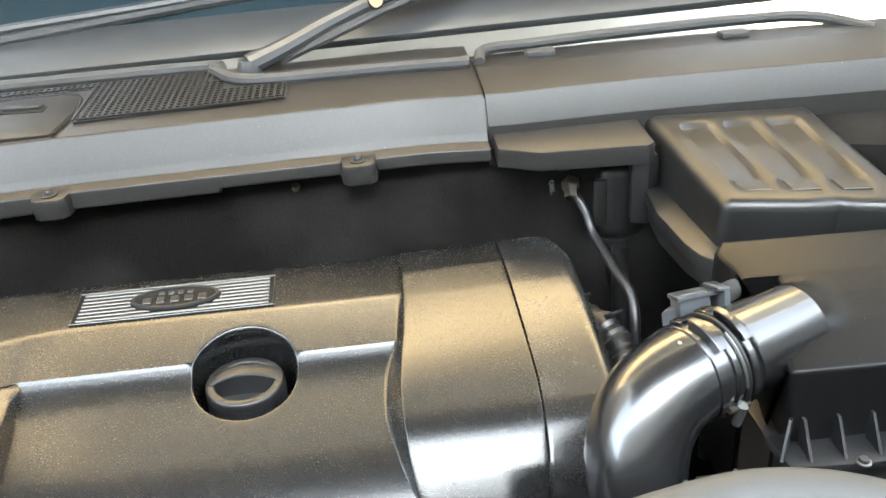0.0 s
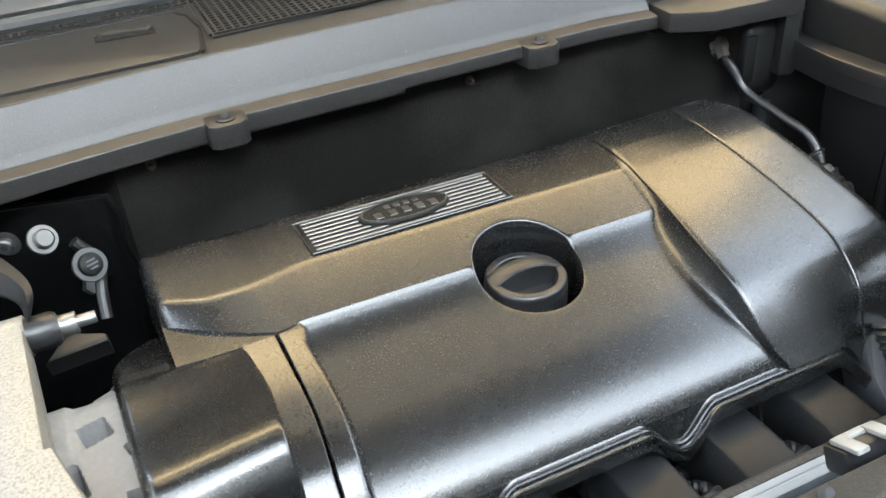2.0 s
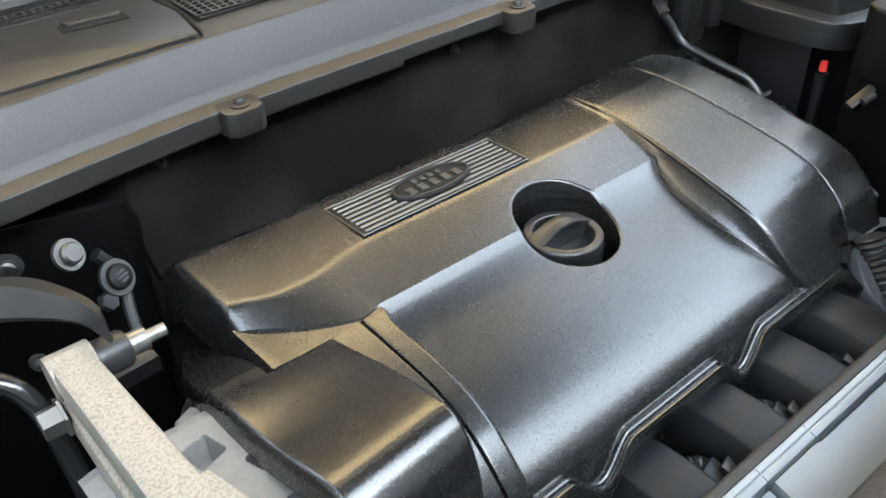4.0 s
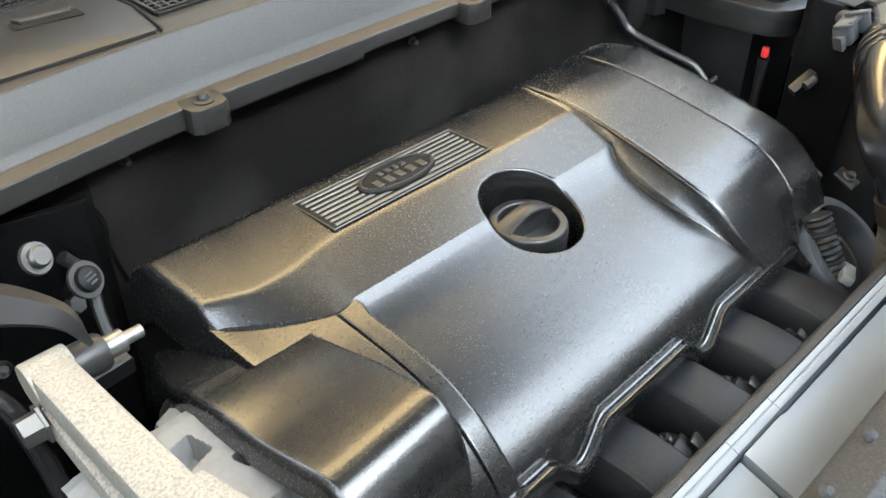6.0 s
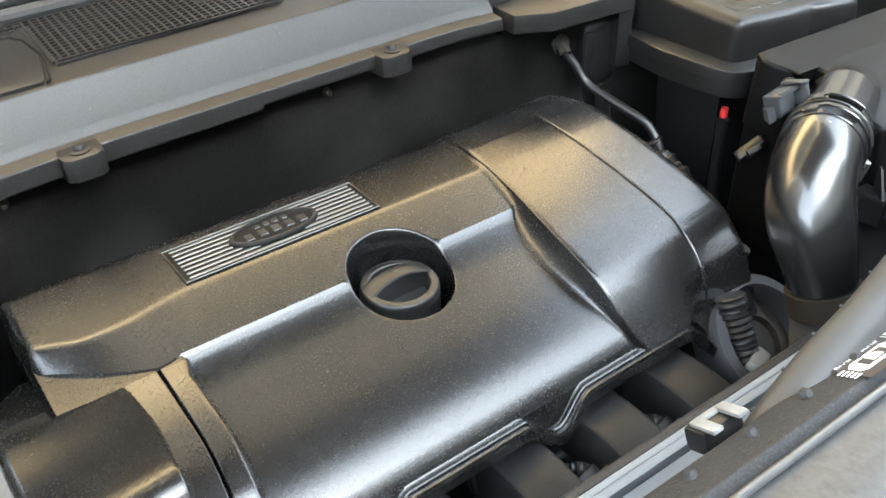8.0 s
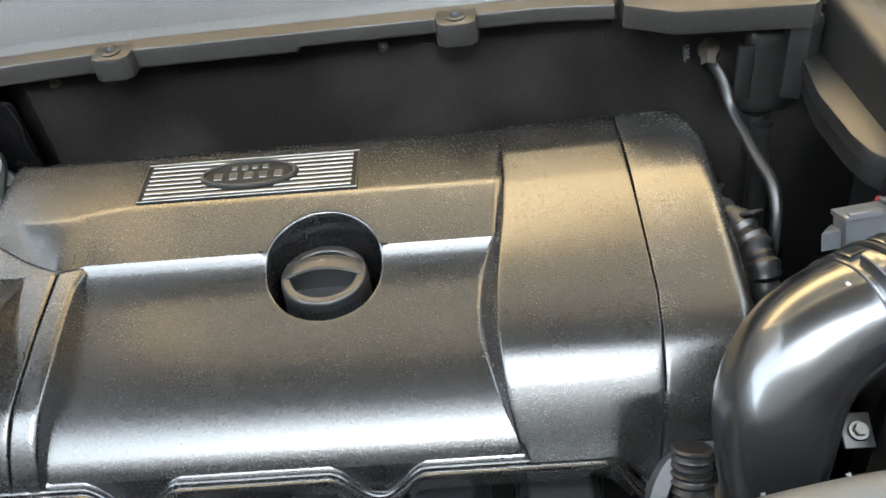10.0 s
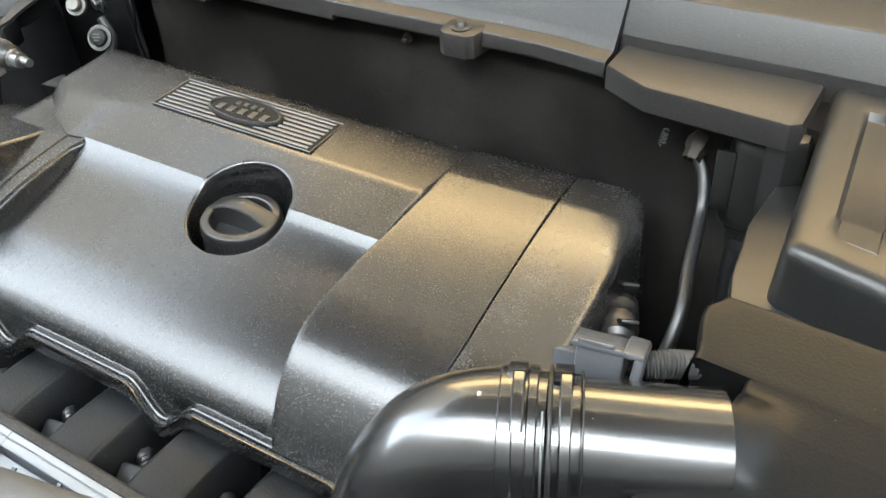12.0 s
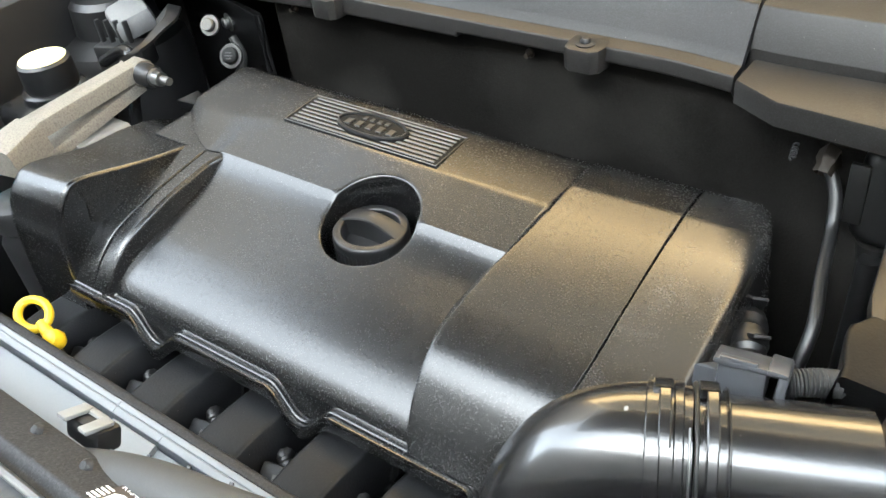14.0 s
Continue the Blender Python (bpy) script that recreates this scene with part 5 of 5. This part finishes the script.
leaf = spline([(-0.050, -0.010, 0.080), (-0.014, -0.045, 0.086), (0.002, -0.075, 0.088), (0.012, -0.105, 0.086), (0.008, -0.135, 0.082)], 5)
part("leaf", sheet([[p + Vector((-0.040 * (1 - k / 20) - 0.002, -0.010 * (1 - k / 20), -0.016 * (1 - k / 20) - 0.002)), p + Vector((-0.018 * (1 - k / 20), -0.004, 0.002)), p, p + Vector((0.0, 0, -0.003)), p + Vector((-0.040 * (1 - k / 20) - 0.002, -0.010 * (1 - k / 20), -0.019 * (1 - k / 20) - 0.003))] for k, p in enumerate(leaf)], close=True), BLACK, brk)
part("strap_eye", lathe([(0.0092, 0.003), (0.0132, 0.003), (0.0138, 0.0015), (0.0132, -0.001), (0.0, -0.001)], 32, (0.046, -0.030, 0.045), (58, 0, 24)), STRAPMETAL, brk, "dull steel strap eye")
part("bolt_head", lathe([(0.0, 0.0085), (0.0070, 0.0082), (0.0088, 0.0070), (0.0094, 0.0045), (0.0096, 0.001)], 28, (0.046, -0.030, 0.045), (58, 0, 24)), BADGEBLACK, brk, "round black bolt head")
for y, w in ((0.0028, 0.0070), (-0.0004, 0.0090), (-0.0036, 0.0060)):
    bar = box(w, 0.0014, 0.0004, (0.0, y, 0.0085), 0)
    bmesh.ops.transform(bar, matrix=pose(0.046, -0.030, 0.045, 58, 0, 24), verts=bar.verts)
    part("mark_bar", bar, CONNGREY, brk, smooth=0)
part("washer", lathe([(0.0, 0.003), (0.0110, 0.003), (0.0115, 0.0), (0.0, -0.002)], 26, (0.021, -0.028, 0.076), (58, 0, 24)), WASHER, brk)
part("bolt_head", lathe([(0.0, 0.009), (0.0060, 0.009), (0.0075, 0.007), (0.0075, 0.002)], 20, (0.021, -0.028, 0.076), (58, 0, 24)), WASHER, brk)
part("strap", tube(spline([(0.040, -0.018, 0.062), (0.052, -0.020, 0.040), (0.048, -0.034, 0.018), (0.046, -0.045, 0.002)], 8), 0.0048, 10), STRAPMETAL, brk)

part("fin", prism([(0.0, 0.002), (0.046, 0.010), (0.044, 0.018), (0.016, 0.026)], -0.010, 0.008, 0.003, 2, None, pose(-0.002, -0.086, 0.000, 18, 0, -8)), BLACK, brk)

loop = tagged(part("black_pipe_loop", tube(spline([(-0.62, 0.70, 1.015), (-0.575, 0.705, 1.035), (-0.548, 0.690, 1.025), (-0.540, 0.670, 0.98), (-0.54, 0.655, 0.90)], 8), 0.007, 12), GLOSS), "glossy black pipe bent beside the mount arm", "pipe")

resv = thing("fluid_reservoir", "black plastic fluid reservoir with a pale label cap", "reservoir", (-0.648, 0.645, 0.905))
part("tank", prism([(-0.055, -0.050), (0.026, -0.050), (0.042, -0.032), (0.044, 0.020), (0.030, 0.045), (-0.050, 0.048)], -0.10, 0.088, 0.014, 3), GLOSS, resv)
part("collar", lathe([(0.050, 0.070), (0.052, 0.076), (0.050, 0.084), (0.038, 0.088), (0.036, 0.098), (0.031, 0.101), (0.0, 0.101)], 36, (0.0, 0.0, 0.0)), GLOSS, resv)
capr = part("cap", lathe([(0.0, 0.134), (0.027, 0.134), (0.030, 0.131), (0.031, 0.104), (0.029, 0.100), (0.0, 0.100)], 36), BLACK, resv)
part("cap_label", lathe([(0.0, 0.1352), (0.0265, 0.1352), (0.0270, 0.1338)], 36), material("cap_label", (0.78, 0.72, 0.38), 0.5, vary=0.05, bump=0.05), capr, "pale yellow cap label")
for k in range(5):
    part("tank_rib", box(0.003, 0.012, 0.050, (0.036, -0.040 + 0.016 * k, 0.070), 0.001), GLOSS, resv)

psr = thing("steering_fluid_reservoir", "black steering fluid reservoir with yellow printed cap", "reservoir", (-0.476, 0.488, 0.882))
psr.scale = (0.8, 0.8, 0.8)
part("tank", lathe([(0.0, -0.1), (0.036, -0.1), (0.038, 0.095), (0.030, 0.110), (0.0, 0.112)], 32), BLACK, psr)
capp = part("cap", lathe([(0.0, 0.148), (0.026, 0.148), (0.033, 0.145), (0.036, 0.140), (0.036, 0.116), (0.0, 0.112)], 40), BLACK, psr)
for k in range(12):
    a = radians(40 + 9.5 * k)
    if k not in (5,):
        part("mark_bar", box(0.0034, 0.0046, 0.0004, (0.027 * math.cos(a), 0.027 * math.sin(a), 0.1483), 0, (0, 0, math.degrees(a))), YELLOW, capp, smooth=0)
wash = thing("washer_filler", "black washer filler neck with a blue cap", "filler cap", (-0.560, 0.518, 0.90))
part("neck", lathe([(0.0, -0.1), (0.024, -0.1), (0.026, 0.098), (0.0, 0.098)], 28), BLACK, wash)
part("cap", lathe([(0.0, 0.116), (0.026, 0.115), (0.031, 0.110), (0.031, 0.099), (0.0, 0.098)], 36), CYAN, wash)

tower = thing("strut_tower", "dark strut tower with a domed mount", "strut tower", (-0.735, 0.80, 0.80))
part("dome", lathe([(0.0, 0.245), (0.045, 0.245), (0.052, 0.238), (0.055, 0.200), (0.085, 0.188), (0.092, 0.17), (0.092, 0.0)], 40), BLACK, tower)
part("top_nut", lathe([(0.0, 0.262), (0.016, 0.262), (0.018, 0.246), (0.0, 0.244)], 6), STEEL, tower)
sidepanel = thing("wing_rail", "pale painted wing rail above the strut tower", "wing rail", (-0.690, 0.775, 1.030))
part("rail", box(0.13, 0.05, 0.03, (0.0, 0.015, 0.0), 0.008, (12, 0, -25)), ALU, sidepanel)
combb = thing("wiring_comb", "black wiring clip block with prongs", "clip", (-0.645, 0.745, 1.00))
part("base", box(0.07, 0.03, 0.03, (0.0, 0.0, 0.0), 0.004, (0, 0, 20)), BLACK, combb)
for k in range(4):
    part("prong", box(0.005, 0.006, 0.034, (-0.026 + 0.013 * k, -0.008 + 0.004 * k, 0.026), 0.001), BLACK, combb)

# ---------------------------------------------------------------- small fixings on the bulkhead
stud1 = thing("bulkhead_stud", "small rusty stud in the felt", "stud", (-0.101, 0.812, 1.073), group="bulkhead studs")
part("stud", lathe([(0.0, 0.008), (0.0022, 0.008), (0.0025, 0.003), (0.0045, 0.002), (0.0045, 0.0)], 12, (0, 0, 0), (90, 0, 0)), FITTING, stud1)
copy_thing(stud1, pose(-0.392, 0.808, 1.072))
stud2 = thing("spring_stud", "small steel stud with a coil in the felt", "stud", (0.146, 0.780, 1.060))
part("coil", tube([(0.002 * math.cos(k * 0.8), -0.004 - 0.0002 * k, 0.004 - 0.0003 * k + 0.002 * math.sin(k * 0.8)) for k in range(30)], 0.0008, 6), DARKMETAL, stud2)

# ---------------------------------------------------------------- out of view: bonnet, ground, added walls and roof that shape the light
# beige inside and liner edge are chosen to throw warm reflections on the cover
bonnet = thing("bonnet", "raised bonnet out of view, beige inside added as warm reflector", "bonnet", (0.0, 1.12, 1.17), (-78, 0, 0))
part("skin", box(1.30, 0.93, 0.02, (0.0, -0.585, 0.012), 0.006), PAINT, bonnet)
for x in (-0.61, 0.61):
    part("hinge", box(0.030, 0.20, 0.012, (x, -0.080, -0.006), 0.003), BLACK, bonnet)
part("liner", box(1.20, 0.53, 0.02, (0.0, -0.730, -0.008), 0.008), LINER, bonnet, "black felt bonnet liner")
tagged(part("ground", box(60, 60, 0.1, (0, 0, -0.05), 0), GROUND), "grey concrete ground", "ground", kind="structure")
PLASTER = material("plaster", (0.17, 0.16, 0.145), 0.9, grain=120, bump=0.5, vary=0.2, blotch=1.5)
TIMBER = material("roof_boards", (0.10, 0.085, 0.07), 0.8, grain=90, bump=0.5, vary=0.3, blotch=2.0)
# invented walls out of view; their heights cut the sky seen in the cover
for nm, size, at in (("light_block_west_rear", (0.2, 5.55, 4.9), (-3.4, 3.225, 2.45)), ("light_block_west_front", (0.2, 3.75, 2.2), (-3.4, -1.435, 1.1)), ("light_block_east_rear", (0.2, 3.7, 6.0), (3.4, 4.15, 3.0)), ("light_block_east_mid", (0.2, 1.08, 3.7), (3.4, 1.75, 1.85)), ("light_block_east_front", (0.2, 4.2, 2.8), (3.4, -0.91, 1.4)), ("light_block_north", (3.40, 0.2, 3.19), (0.0, 5.3, 1.595)), ("light_block_south", (12.0, 0.25, 5.18), (0, -3.5, 2.59))):
    tagged(part(nm, box(*size, at, 0.01), PLASTER), "unseen plastered wall added to block sky and sun", "wall", kind="structure")
# invented roof out of view, keeps the overhead sky off the engine
tagged(part("ceiling", box(3.40, 5.65, 0.12, (0.0, 2.575, 3.26), 0.01), TIMBER), "unseen dark boarded roof added to block the sky", "ceiling", kind="structure")
